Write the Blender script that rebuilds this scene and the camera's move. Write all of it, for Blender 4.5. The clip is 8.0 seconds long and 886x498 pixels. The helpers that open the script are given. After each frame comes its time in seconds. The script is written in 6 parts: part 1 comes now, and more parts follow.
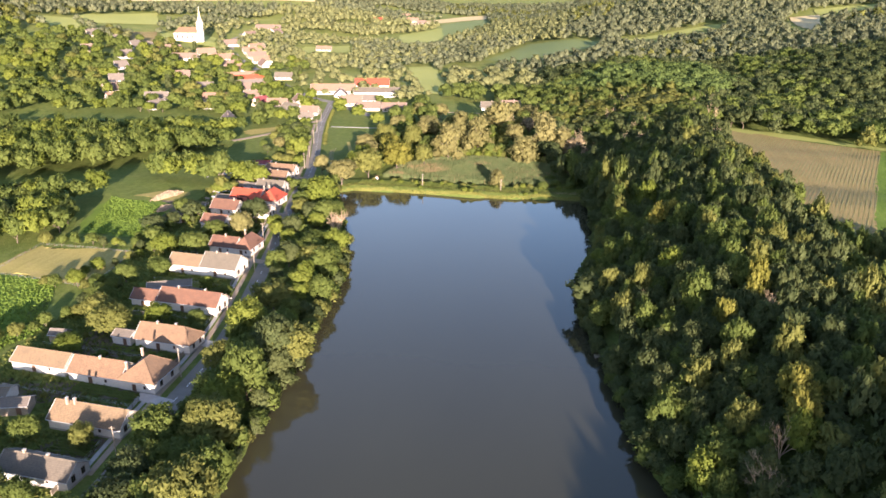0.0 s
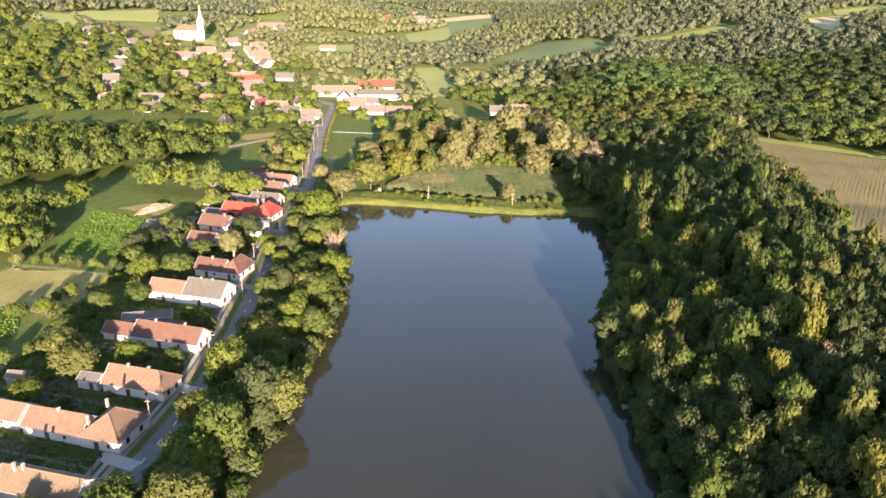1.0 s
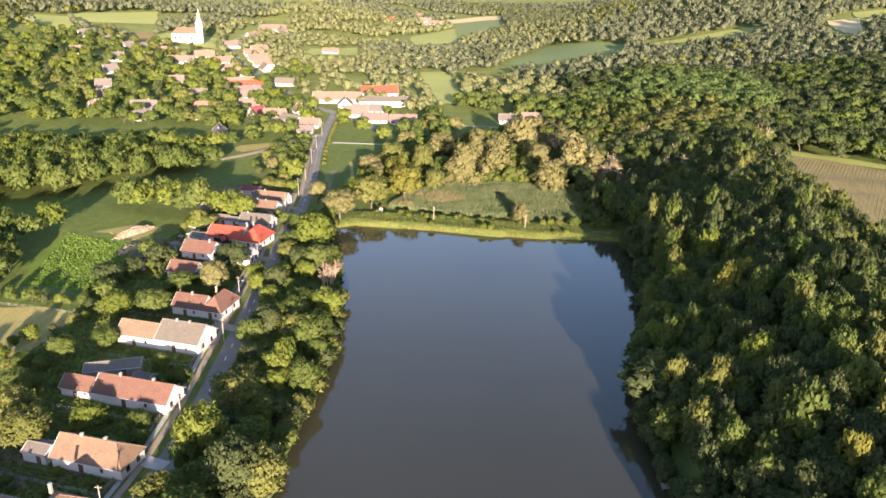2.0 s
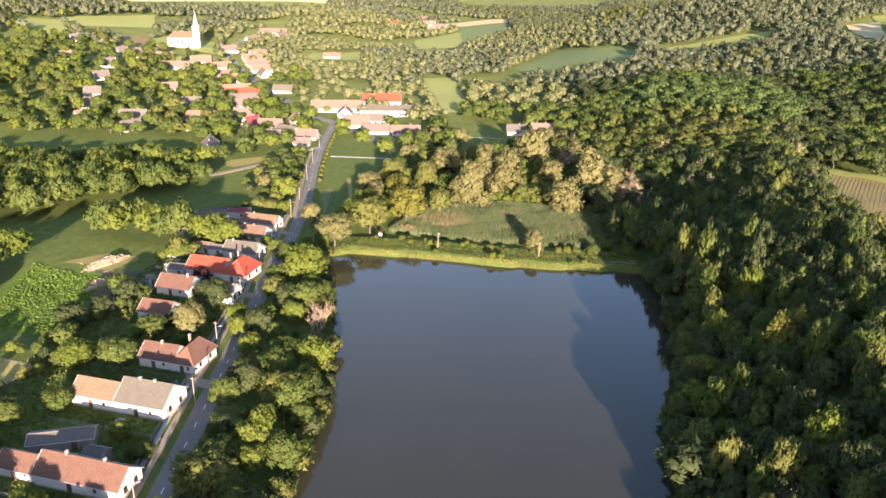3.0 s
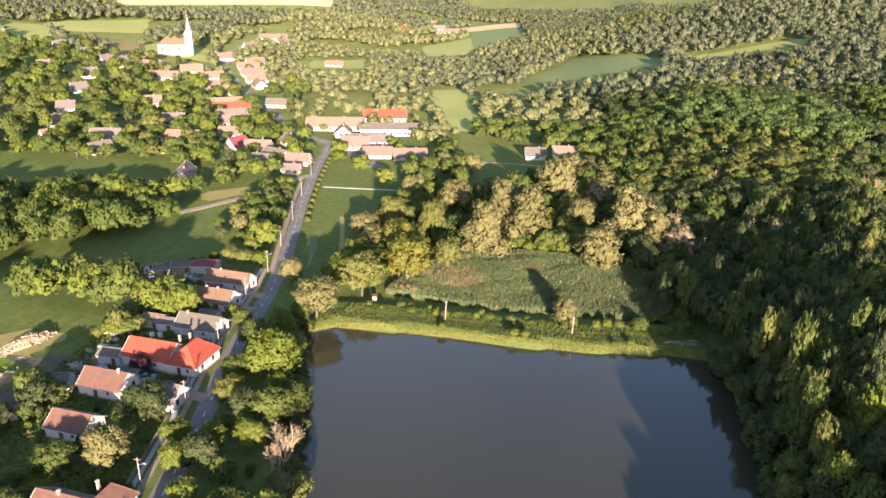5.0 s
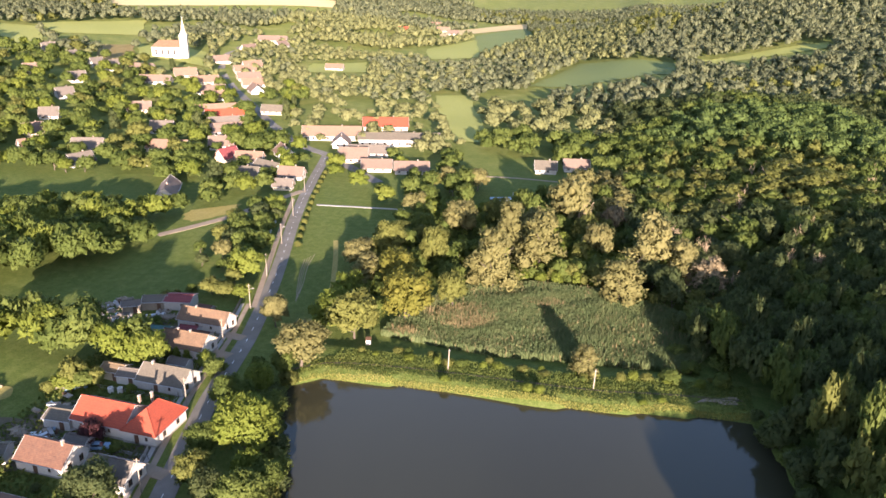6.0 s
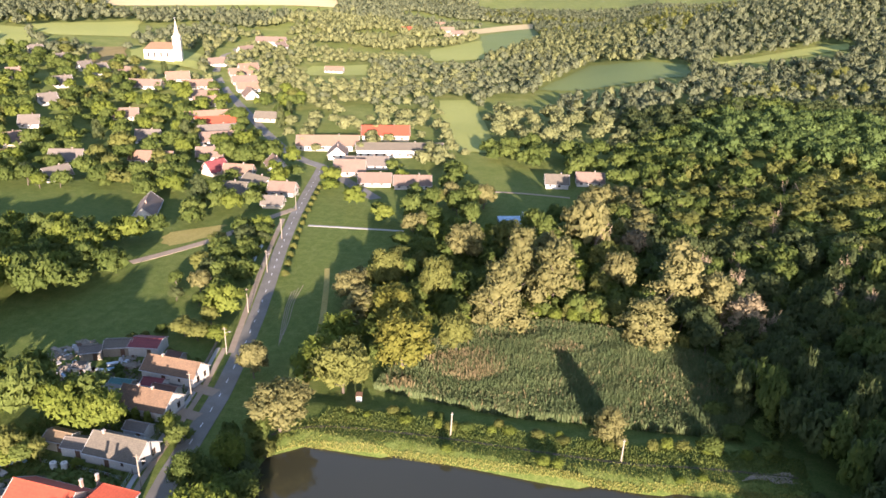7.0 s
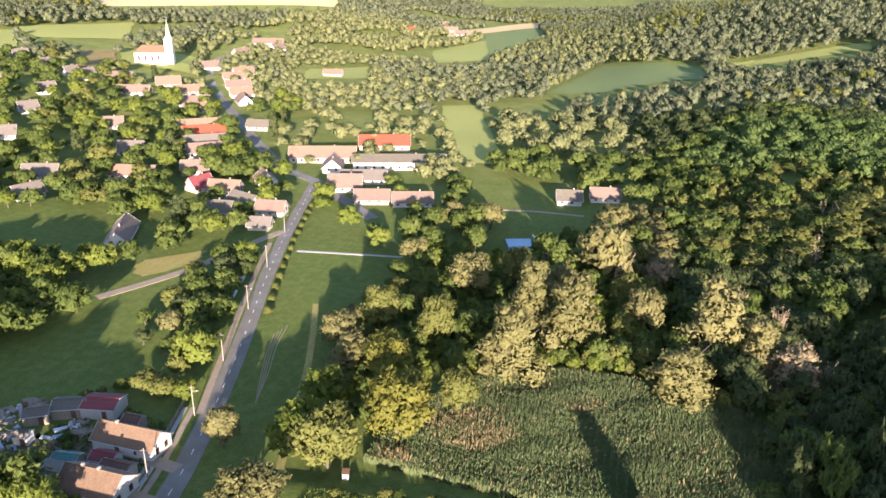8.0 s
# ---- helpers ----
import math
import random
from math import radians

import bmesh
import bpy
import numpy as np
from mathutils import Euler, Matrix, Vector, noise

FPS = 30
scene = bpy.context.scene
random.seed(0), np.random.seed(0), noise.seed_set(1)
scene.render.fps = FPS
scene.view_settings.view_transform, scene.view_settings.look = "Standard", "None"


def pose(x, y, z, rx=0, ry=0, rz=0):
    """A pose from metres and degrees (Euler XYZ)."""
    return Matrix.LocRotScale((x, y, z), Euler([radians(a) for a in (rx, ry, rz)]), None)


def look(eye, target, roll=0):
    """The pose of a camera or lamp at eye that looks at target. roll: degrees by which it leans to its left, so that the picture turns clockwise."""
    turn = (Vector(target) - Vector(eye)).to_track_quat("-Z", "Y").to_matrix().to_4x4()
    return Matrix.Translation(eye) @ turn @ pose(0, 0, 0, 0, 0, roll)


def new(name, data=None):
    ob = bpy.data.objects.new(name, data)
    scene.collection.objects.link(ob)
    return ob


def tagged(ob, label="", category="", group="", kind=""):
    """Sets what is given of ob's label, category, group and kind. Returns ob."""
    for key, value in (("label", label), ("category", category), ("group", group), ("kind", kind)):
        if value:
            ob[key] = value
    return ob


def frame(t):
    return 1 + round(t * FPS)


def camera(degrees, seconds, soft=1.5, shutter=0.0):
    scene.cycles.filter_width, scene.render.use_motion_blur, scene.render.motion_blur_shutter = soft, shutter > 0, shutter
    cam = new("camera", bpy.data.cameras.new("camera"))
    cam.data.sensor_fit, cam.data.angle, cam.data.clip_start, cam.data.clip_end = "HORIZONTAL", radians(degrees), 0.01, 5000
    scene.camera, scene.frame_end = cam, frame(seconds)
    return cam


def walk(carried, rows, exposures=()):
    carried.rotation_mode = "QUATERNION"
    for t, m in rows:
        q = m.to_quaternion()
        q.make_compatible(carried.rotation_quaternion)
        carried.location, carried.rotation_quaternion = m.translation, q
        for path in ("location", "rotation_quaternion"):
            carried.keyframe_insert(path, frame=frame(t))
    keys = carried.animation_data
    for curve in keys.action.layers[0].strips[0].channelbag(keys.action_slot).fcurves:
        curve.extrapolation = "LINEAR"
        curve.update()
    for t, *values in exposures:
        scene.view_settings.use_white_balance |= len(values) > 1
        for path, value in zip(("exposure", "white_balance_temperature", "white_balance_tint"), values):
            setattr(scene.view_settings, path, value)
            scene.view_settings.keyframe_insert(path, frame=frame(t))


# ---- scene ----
cam = camera(62.7, 8.0, soft=1.6)
PATH = [
    (0, (1.869, 0.603, 91.183), (1.457, 2.422, 90.461), 1.0),
    (0.5, (-1.123, 11.342, 91.117), (-1.541, 13.157, 90.39), 1.2),
    (1, (-4.236, 22.789, 91.154), (-4.66, 24.603, 90.426), 1.3),
    (1.5, (-7.49, 35.051, 91.218), (-7.921, 36.863, 90.49), 1.3),
    (3, (-17.757, 73.587, 91.381), (-18.206, 75.397, 90.658), 1.3),
    (3.5, (-21.074, 86.535, 91.391), (-21.529, 88.344, 90.671), 1.3),
    (4, (-24.392, 99.46, 91.392), (-24.854, 101.268, 90.673), 1.3),
    (4.5, (-27.706, 112.344, 91.384), (-28.174, 114.151, 90.665), 1.3),
    (6, (-37.833, 150.757, 91.704), (-38.316, 152.559, 90.985), 1.5),
    (6.5, (-41.203, 163.667, 91.797), (-41.691, 165.468, 91.076), 1.5),
    (7, (-44.534, 176.697, 91.91), (-45.028, 178.495, 91.187), 1.4),
    (7.5, (-47.879, 189.831, 91.998), (-48.379, 191.626, 91.273), 1.3),
    (8, (-51.357, 203.026, 92.085), (-51.862, 204.819, 91.357), 1.1),
]
walk(cam, [(t, look(eye, target, roll)) for t, eye, target, roll in PATH], [(0.0, 2.48, 6250, 25.0), (4.5, 2.46, 6250, 25.5), (6.5, 2.43, 6200, 25.5), (8.0, 2.42, 5950, 22.5)])
# ---------------------------------------------------------------- light
SUN_AZ, SUN_EL = math.radians(157.0), math.radians(10.4)   # azimuth from +y towards +x
world = bpy.data.worlds.new("sky")
scene.world = world
world.use_nodes = True
wn = world.node_tree
sky = wn.nodes.new("ShaderNodeTexSky")
sky.sky_type = 'NISHITA'
sky.sun_disc = False
sky.sun_elevation, sky.sun_rotation = SUN_EL, SUN_AZ
sky.air_density, sky.dust_density, sky.ozone_density = 1.0, 0.7, 1.6
wn.nodes["Background"].inputs["Strength"].default_value = 0.101
wn.links.new(sky.outputs["Color"], wn.nodes["Background"].inputs["Color"])
sun_data = bpy.data.lights.new("sun", 'SUN')
sun_data.energy, sun_data.angle, sun_data.color = 5.0, math.radians(0.6), (1.0, 0.86, 0.66)
sun = new("sun", sun_data)
sun.matrix_world = look((math.sin(SUN_AZ) * math.cos(SUN_EL) * 900, math.cos(SUN_AZ) * math.cos(SUN_EL) * 900, math.sin(SUN_EL) * 900), (0, 0, 0))

# ---------------------------------------------------------------- mesh helpers
class Build:
    """Collects boxes, prisms and tubes into one mesh."""
    def __init__(self):
        self.v, self.f, self.m = [], [], []

    def add(self, verts, faces, mat=0):
        n = len(self.v)
        self.v += [tuple(p) for p in verts]
        self.f += [tuple(i + n for i in q) for q in faces]
        self.m += [mat] * len(faces)
        return self

    def box(self, x0, y0, z0, x1, y1, z1, mat=0):
        return self.add([(x0, y0, z0), (x1, y0, z0), (x1, y1, z0), (x0, y1, z0), (x0, y0, z1), (x1, y0, z1), (x1, y1, z1), (x0, y1, z1)],
                        [(3, 2, 1, 0), (4, 5, 6, 7), (0, 1, 5, 4), (1, 2, 6, 5), (2, 3, 7, 6), (3, 0, 4, 7)], mat)

    def slab(self, a, b, c, d, t, mat=0):
        """A plate with the upper corners a, b, c, d, and thickness t downwards."""
        low = [(p[0], p[1], p[2] - t) for p in (a, b, c, d)]
        return self.add([a, b, c, d] + low, [(0, 1, 2, 3), (7, 6, 5, 4), (4, 5, 1, 0), (5, 6, 2, 1), (6, 7, 3, 2), (7, 4, 0, 3)], mat)

    def wedge(self, a, b, c, t, mat=0):
        low = [(p[0], p[1], p[2] - t) for p in (a, b, c)]
        return self.add([a, b, c] + low, [(0, 1, 2), (5, 4, 3), (3, 4, 1, 0), (4, 5, 2, 1), (5, 3, 0, 2)], mat)

    def tube(self, p, q, r0, r1, sides=6, mat=0):
        p, q = Vector(p), Vector(q)
        axis = (q - p).normalized()
        u = axis.orthogonal().normalized()
        w = axis.cross(u)
        ring = [(u * math.cos(k * 2 * math.pi / sides) + w * math.sin(k * 2 * math.pi / sides)) for k in range(sides)]
        vs = [p + a * r0 for a in ring] + [q + a * r1 for a in ring]
        fs = [(k, (k + 1) % sides, sides + (k + 1) % sides, sides + k) for k in range(sides)]
        fs += [tuple(range(sides - 1, -1, -1)), tuple(range(sides, 2 * sides))]
        return self.add(vs, fs, mat)

    def mesh(self, name, *mats):
        me = bpy.data.meshes.new(name)
        me.from_pydata(self.v, [], self.f)
        for m in mats:
            me.materials.append(m)
        if len(mats) > 1:
            me.polygons.foreach_set("material_index", self.m)
        me.update()
        return me


def part(name, build, mat, parent=None, label=""):
    """Links a Build (or a ready mesh) as one object under its thing."""
    me = build if isinstance(build, bpy.types.Mesh) else build.mesh(name, mat)
    ob = new(name, me)
    ob.parent = parent
    if label:
        ob["label"] = label
    return ob


def thing(name, m, label, category, group="", kind=""):
    ob = new(name)
    ob.empty_display_size = 0.5
    ob.matrix_basis = m
    return tagged(ob, label, category, group, kind)


def mesh_arrays(name, verts, faces, mat, normals=None):
    """A mesh from numpy arrays; faces all have the same number of corners; normals, if given, are those of the vertices."""
    me = bpy.data.meshes.new(name)
    nf, k = faces.shape
    me.vertices.add(len(verts))
    me.vertices.foreach_set("co", np.ascontiguousarray(verts, dtype=np.float32).ravel())
    me.loops.add(nf * k)
    me.loops.foreach_set("vertex_index", np.ascontiguousarray(faces, dtype=np.int32).ravel())
    me.polygons.add(nf)
    me.polygons.foreach_set("loop_start", np.arange(0, nf * k, k, dtype=np.int32))
    me.materials.append(mat)
    me.polygons.foreach_set("use_smooth", np.ones(nf, dtype=bool))
    me.update(calc_edges=True)
    if normals is None:
        me.validate()
    else:
        me.normals_split_custom_set_from_vertices(np.ascontiguousarray(normals, dtype=np.float32))
    return me


# ---------------------------------------------------------------- materials
def nodes_of(name):
    m = bpy.data.materials.new(name)
    m.use_nodes = True
    nt = m.node_tree
    return m, nt, nt.nodes["Principled BSDF"]


def node(nt, kind, **values):
    n = nt.nodes.new(kind)
    for key, val in values.items():
        n.inputs[key.replace("_", " ")].default_value = val
    return n


def place_coords(nt, scale=(1, 1, 1), rot=0.0):
    g = nt.nodes.new("ShaderNodeNewGeometry")
    mp = nt.nodes.new("ShaderNodeMapping")
    mp.inputs["Scale"].default_value = scale
    mp.inputs["Rotation"].default_value = (0, 0, rot)
    nt.links.new(g.outputs["Position"], mp.inputs["Vector"])
    return mp.outputs["Vector"]


def noise_of(nt, vec, scale, detail=4.0, rough=0.55):
    n = node(nt, "ShaderNodeTexNoise", Scale=scale, Detail=detail, Roughness=rough)
    nt.links.new(vec, n.inputs["Vector"])
    return n.outputs["Fac"]


def ramp(nt, fac, stops):
    r = nt.nodes.new("ShaderNodeValToRGB")
    e = r.color_ramp.elements
    while len(e) < len(stops):
        e.new(0.5)
    for el, (pos, col) in zip(e, stops):
        el.position, el.color = pos, (*col, 1)
    nt.links.new(fac, r.inputs["Fac"])
    return r.outputs["Color"]


def mixed(nt, fac, a, b, blend="MIX"):
    m = nt.nodes.new("ShaderNodeMix")
    m.data_type, m.blend_type = "RGBA", blend
    for sock, val in ((m.inputs[0], fac), (m.inputs[6], a), (m.inputs[7], b)):
        if isinstance(val, bpy.types.NodeSocket):
            nt.links.new(val, sock)
        elif isinstance(val, (int, float)):
            sock.default_value = val
        else:
            sock.default_value = (*val, 1)
    return m.outputs[2]


def bumped(nt, bsdf, height, strength, distance):
    b = node(nt, "ShaderNodeBump", Strength=strength, Distance=distance)
    nt.links.new(height, b.inputs["Height"])
    nt.links.new(b.outputs["Normal"], bsdf.inputs["Normal"])


def surface(name, dark, light, rough=0.85, scale=0.6, fine=6.0, bump=0.3, bump_dist=0.05, metallic=0.0, stretch=(1, 1, 1), stain=None):
    """A surface of two tones, mottled at two scales, with relief."""
    m, nt, b = nodes_of(name)
    vec = place_coords(nt, stretch)
    big, small = noise_of(nt, vec, scale, 5), noise_of(nt, vec, fine, 6, 0.65)
    col = ramp(nt, big, [(0.3, dark), (0.7, light)])
    col = mixed(nt, 0.45, col, ramp(nt, small, [(0.25, tuple(0.55 * c for c in dark)), (0.75, tuple(min(1, 1.25 * c) for c in light))]))
    if stain:
        col = mixed(nt, ramp(nt, noise_of(nt, vec, scale * 0.37, 6, 0.7), [(0.5, (0, 0, 0)), (0.68, (0.8, 0.8, 0.8))]), col, stain)
    info = nt.nodes.new("ShaderNodeObjectInfo")
    col = mixed(nt, 0.22, col, ramp(nt, info.outputs["Random"], [(0.0, dark), (1.0, light)]))
    nt.links.new(col, b.inputs["Base Color"])
    b.inputs["Roughness"].default_value, b.inputs["Metallic"].default_value = rough, metallic
    b.inputs["Specular IOR Level"].default_value = 0.12 if rough > 0.75 else 0.5
    bumped(nt, b, small, bump, bump_dist)
    return m


def leaf_material(name, deep, mid, bright, glow=0.35):
    """Foliage: tone by tree, by patch and by leaf; light passes through the leaves."""
    m, nt, b = nodes_of(name)
    geo, info = nt.nodes.new("ShaderNodeNewGeometry"), nt.nodes.new("ShaderNodeObjectInfo")
    patch = noise_of(nt, place_coords(nt), 0.16, 5, 0.7)
    leaf = ramp(nt, geo.outputs["Random Per Island"], [(0.0, deep), (0.5, mid), (1.0, bright)])
    own = nt.nodes.new("ShaderNodeAttribute")
    own.attribute_name = "tone"
    both = nt.nodes.new("ShaderNodeMath")
    both.operation = "ADD"
    nt.links.new(own.outputs["Fac"], both.inputs[0])
    nt.links.new(info.outputs["Random"], both.inputs[1])
    share = nt.nodes.new("ShaderNodeMath")
    share.operation = "FRACT"
    nt.links.new(both.outputs[0], share.inputs[0])
    tree = ramp(nt, share.outputs[0], [(0.0, deep), (0.5, mid), (1.0, bright)])
    spot = ramp(nt, patch, [(0.30, deep), (0.5, mid), (0.70, bright)])
    col = mixed(nt, 0.38, mixed(nt, 0.65, leaf, tree), spot)
    nt.links.new(col, b.inputs["Base Color"])
    b.inputs["Roughness"].default_value = 0.7
    b.inputs["Specular IOR Level"].default_value = 0.08
    tr = nt.nodes.new("ShaderNodeBsdfTranslucent")
    nt.links.new(mixed(nt, 0.5, col, (0.14, 0.175, 0.04)), tr.inputs["Color"])
    mx = nt.nodes.new("ShaderNodeMixShader")
    mx.inputs[0].default_value = glow
    nt.links.new(b.outputs[0], mx.inputs[1])
    nt.links.new(tr.outputs[0], mx.inputs[2])
    nt.links.new(mx.outputs[0], nt.nodes["Material Output"].inputs["Surface"])
    return m


LEAF = {
    "green": leaf_material("leaf_green", (0.052, 0.075, 0.018), (0.090, 0.116, 0.027), (0.136, 0.158, 0.040), 0.46),
    # dark: dark foliage, also deepens woods that lie in shade
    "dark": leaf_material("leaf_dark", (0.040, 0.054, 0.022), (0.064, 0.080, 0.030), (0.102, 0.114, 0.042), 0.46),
    "olive": leaf_material("leaf_olive", (0.092, 0.099, 0.027), (0.132, 0.137, 0.036), (0.178, 0.177, 0.048), 0.46),
    "willow": leaf_material("leaf_willow", (0.128, 0.122, 0.046), (0.172, 0.158, 0.060), (0.222, 0.196, 0.080), 0.46),
    "lime": leaf_material("leaf_lime", (0.086, 0.112, 0.018), (0.124, 0.150, 0.025), (0.172, 0.192, 0.038), 0.46),
    "fresh": leaf_material("leaf_sunlit_fresh", (0.066, 0.098, 0.028), (0.092, 0.130, 0.037), (0.128, 0.168, 0.052), 0.46),
    "clover": leaf_material("leaf_clover", (0.070, 0.118, 0.018), (0.098, 0.152, 0.024), (0.136, 0.188, 0.034), 0.40),
    # valley and far: leaf colours lifted and greyed in place of haze
    "valley": leaf_material("leaf_valley_hazed", (0.132, 0.142, 0.060), (0.174, 0.180, 0.076), (0.224, 0.224, 0.096), 0.46),
    "far": leaf_material("leaf_far_hazed", (0.098, 0.110, 0.062), (0.132, 0.144, 0.078), (0.170, 0.176, 0.094), 0.46),
    "tan": leaf_material("leaf_tan", (0.13, 0.100, 0.056), (0.18, 0.138, 0.080), (0.235, 0.180, 0.108), 0.25),
    # gold: the warm sun on high crowns, put into the leaf colour
    "gold": leaf_material("leaf_sunlit_gold", (0.116, 0.116, 0.022), (0.160, 0.152, 0.030), (0.210, 0.188, 0.042), 0.46),
    "plum": leaf_material("leaf_plum", (0.030, 0.012, 0.014), (0.045, 0.018, 0.020), (0.070, 0.026, 0.026), 0.2),
    "reed": leaf_material("leaf_reed", (0.080, 0.112, 0.046), (0.125, 0.152, 0.062), (0.200, 0.190, 0.088), 0.35),
    "plume": leaf_material("leaf_plume", (0.145, 0.118, 0.055), (0.195, 0.150, 0.074), (0.250, 0.188, 0.100), 0.3),
    "grass": leaf_material("leaf_grass", (0.090, 0.108, 0.022), (0.150, 0.158, 0.036), (0.270, 0.230, 0.080), 0.3),
    "crop": leaf_material("leaf_crop", (0.140, 0.130, 0.046), (0.190, 0.170, 0.066), (0.235, 0.200, 0.088), 0.3),
}
BARK = surface("bark", (0.055, 0.042, 0.030), (0.13, 0.105, 0.080), 0.95, 0.8, 9, 0.6, 0.03, stretch=(1, 1, 0.25))
DEADWOOD = surface("dead_wood", (0.20, 0.145, 0.09), (0.33, 0.245, 0.16), 0.9, 0.8, 8, 0.4, 0.02, stretch=(1, 1, 0.2))


def ground_material():
    m, nt, b = nodes_of("meadow_ground")
    vec = place_coords(nt)
    huge, big, mid, fine = noise_of(nt, vec, 0.008, 5), noise_of(nt, vec, 0.055, 7, 0.7), noise_of(nt, vec, 0.35, 7, 0.72), noise_of(nt, vec, 2.6, 6, 0.8)
    lines = noise_of(nt, place_coords(nt, (0.9, 0.05, 1), 0.33), 0.7, 5, 0.7)
    col = ramp(nt, big, [(0.30, (0.058, 0.092, 0.018)), (0.46, (0.088, 0.126, 0.026)), (0.58, (0.132, 0.148, 0.038)), (0.70, (0.205, 0.184, 0.074))])
    col = mixed(nt, 0.40, col, ramp(nt, huge, [(0.38, (0.058, 0.104, 0.020)), (0.60, (0.150, 0.165, 0.050))]))
    col = mixed(nt, 0.36, col, ramp(nt, lines, [(0.34, (0.054, 0.086, 0.018)), (0.52, (0.110, 0.138, 0.034)), (0.68, (0.220, 0.212, 0.086))]))
    col = mixed(nt, 0.40, col, ramp(nt, mid, [(0.38, (0.028, 0.048, 0.012)), (0.50, (0.082, 0.110, 0.025)), (0.61, (0.190, 0.184, 0.066))]))
    col = mixed(nt, 0.50, col, ramp(nt, fine, [(0.34, (0.026, 0.042, 0.010)), (0.5, (0.076, 0.100, 0.022)), (0.66, (0.155, 0.165, 0.048))]))
    # upper valley painted paler: its sunlit, hazy brightness put into the grass colour
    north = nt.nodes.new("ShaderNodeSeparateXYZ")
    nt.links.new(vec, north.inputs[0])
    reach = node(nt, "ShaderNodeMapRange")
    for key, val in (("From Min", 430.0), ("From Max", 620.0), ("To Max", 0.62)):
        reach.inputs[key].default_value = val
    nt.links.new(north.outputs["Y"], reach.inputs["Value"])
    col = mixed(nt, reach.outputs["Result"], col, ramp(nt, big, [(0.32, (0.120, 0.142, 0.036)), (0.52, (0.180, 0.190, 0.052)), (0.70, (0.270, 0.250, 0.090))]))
    nt.links.new(col, b.inputs["Base Color"])
    b.inputs["Roughness"].default_value = 0.95
    b.inputs["Specular IOR Level"].default_value = 0.05
    bumped(nt, b, fine, 0.5, 0.4)
    return m


def field_material(name, low, mid, high, bare, turn, rows=0.5, bump=0.35):
    """A sown or mown field: rows along one direction, tramlines, patches of different growth, bare spots."""
    m, nt, b = nodes_of(name)
    vec = place_coords(nt)
    line = noise_of(nt, place_coords(nt, (1, 0.03, 1), turn), rows, 6, 0.75)
    wide = noise_of(nt, place_coords(nt, (1, 0.02, 1), turn), 0.16, 3, 0.6)
    patch, clod = noise_of(nt, vec, 0.06, 6, 0.65), noise_of(nt, vec, 1.6, 7, 0.75)
    col = ramp(nt, patch, [(0.32, low), (0.5, mid), (0.66, high)])
    col = mixed(nt, 0.42, col, ramp(nt, line, [(0.36, tuple(0.62 * c for c in low)), (0.52, mid), (0.66, tuple(1.15 * c for c in high))]))
    col = mixed(nt, 0.25, col, ramp(nt, wide, [(0.40, low), (0.60, high)]))
    col = mixed(nt, 0.34, col, ramp(nt, clod, [(0.34, tuple(0.4 * c for c in low)), (0.52, mid), (0.66, tuple(1.2 * c for c in high))]))
    col = mixed(nt, ramp(nt, noise_of(nt, vec, 0.11, 7, 0.75), [(0.56, (0, 0, 0)), (0.72, (0.6, 0.6, 0.6))]), col, bare)
    nt.links.new(col, b.inputs["Base Color"])
    b.inputs["Roughness"].default_value = 0.95
    b.inputs["Specular IOR Level"].default_value = 0.05
    bumped(nt, b, clod, bump, 0.4)
    return m


def water_material():
    m, nt, b = nodes_of("muddy_water")
    vec = place_coords(nt, (1, 0.55, 1), 0.4)
    silt = noise_of(nt, vec, 0.018, 4)
    nt.links.new(ramp(nt, silt, [(0.3, (0.027, 0.025, 0.014)), (0.7, (0.034, 0.032, 0.018))]), b.inputs["Base Color"])
    b.inputs["Roughness"].default_value = 0.06
    b.inputs["IOR"].default_value = 1.33
    b.inputs["Specular IOR Level"].default_value = 0.6
    ripple = noise_of(nt, vec, 1.1, 5, 0.6)
    bumped(nt, b, ripple, 0.05, 0.12)
    return m


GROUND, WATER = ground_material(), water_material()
ASPHALT = surface("asphalt", (0.125, 0.113, 0.094), (0.185, 0.168, 0.140), 0.9, 0.25, 7, 0.25, 0.02, stain=(0.21, 0.195, 0.18))
GRAVEL = surface("pale_gravel", (0.20, 0.150, 0.105), (0.30, 0.235, 0.17), 0.95, 0.5, 7, 0.5, 0.04)
DIRT = surface("bare_dirt", (0.062, 0.052, 0.036), (0.135, 0.108, 0.072), 0.95, 0.5, 3, 0.6, 0.08, stain=(0.050, 0.066, 0.020))
CONCRETE = surface("concrete", (0.24, 0.22, 0.20), (0.38, 0.36, 0.33), 0.9, 0.5, 6, 0.2, 0.01)
BRICK = surface("chimney_brick", (0.21, 0.14, 0.105), (0.33, 0.235, 0.18), 0.9, 0.8, 8, 0.3, 0.02)
WHITE_PAINT = surface("road_paint", (0.62, 0.62, 0.60), (0.78, 0.78, 0.75), 0.8, 1, 9, 0.1, 0.005)
PLASTER = surface("white_plaster", (0.45, 0.41, 0.35), (0.58, 0.535, 0.465), 0.9, 0.35, 4, 0.15, 0.01, stain=(0.40, 0.36, 0.31))
CREAM = surface("cream_plaster", (0.35, 0.30, 0.22), (0.47, 0.41, 0.31), 0.9, 0.35, 4, 0.15, 0.01, stain=(0.46, 0.40, 0.31))
GREY_WALL = surface("grey_plaster", (0.32, 0.30, 0.27), (0.45, 0.43, 0.39), 0.9, 0.35, 4, 0.2, 0.01, stain=(0.30, 0.27, 0.23))
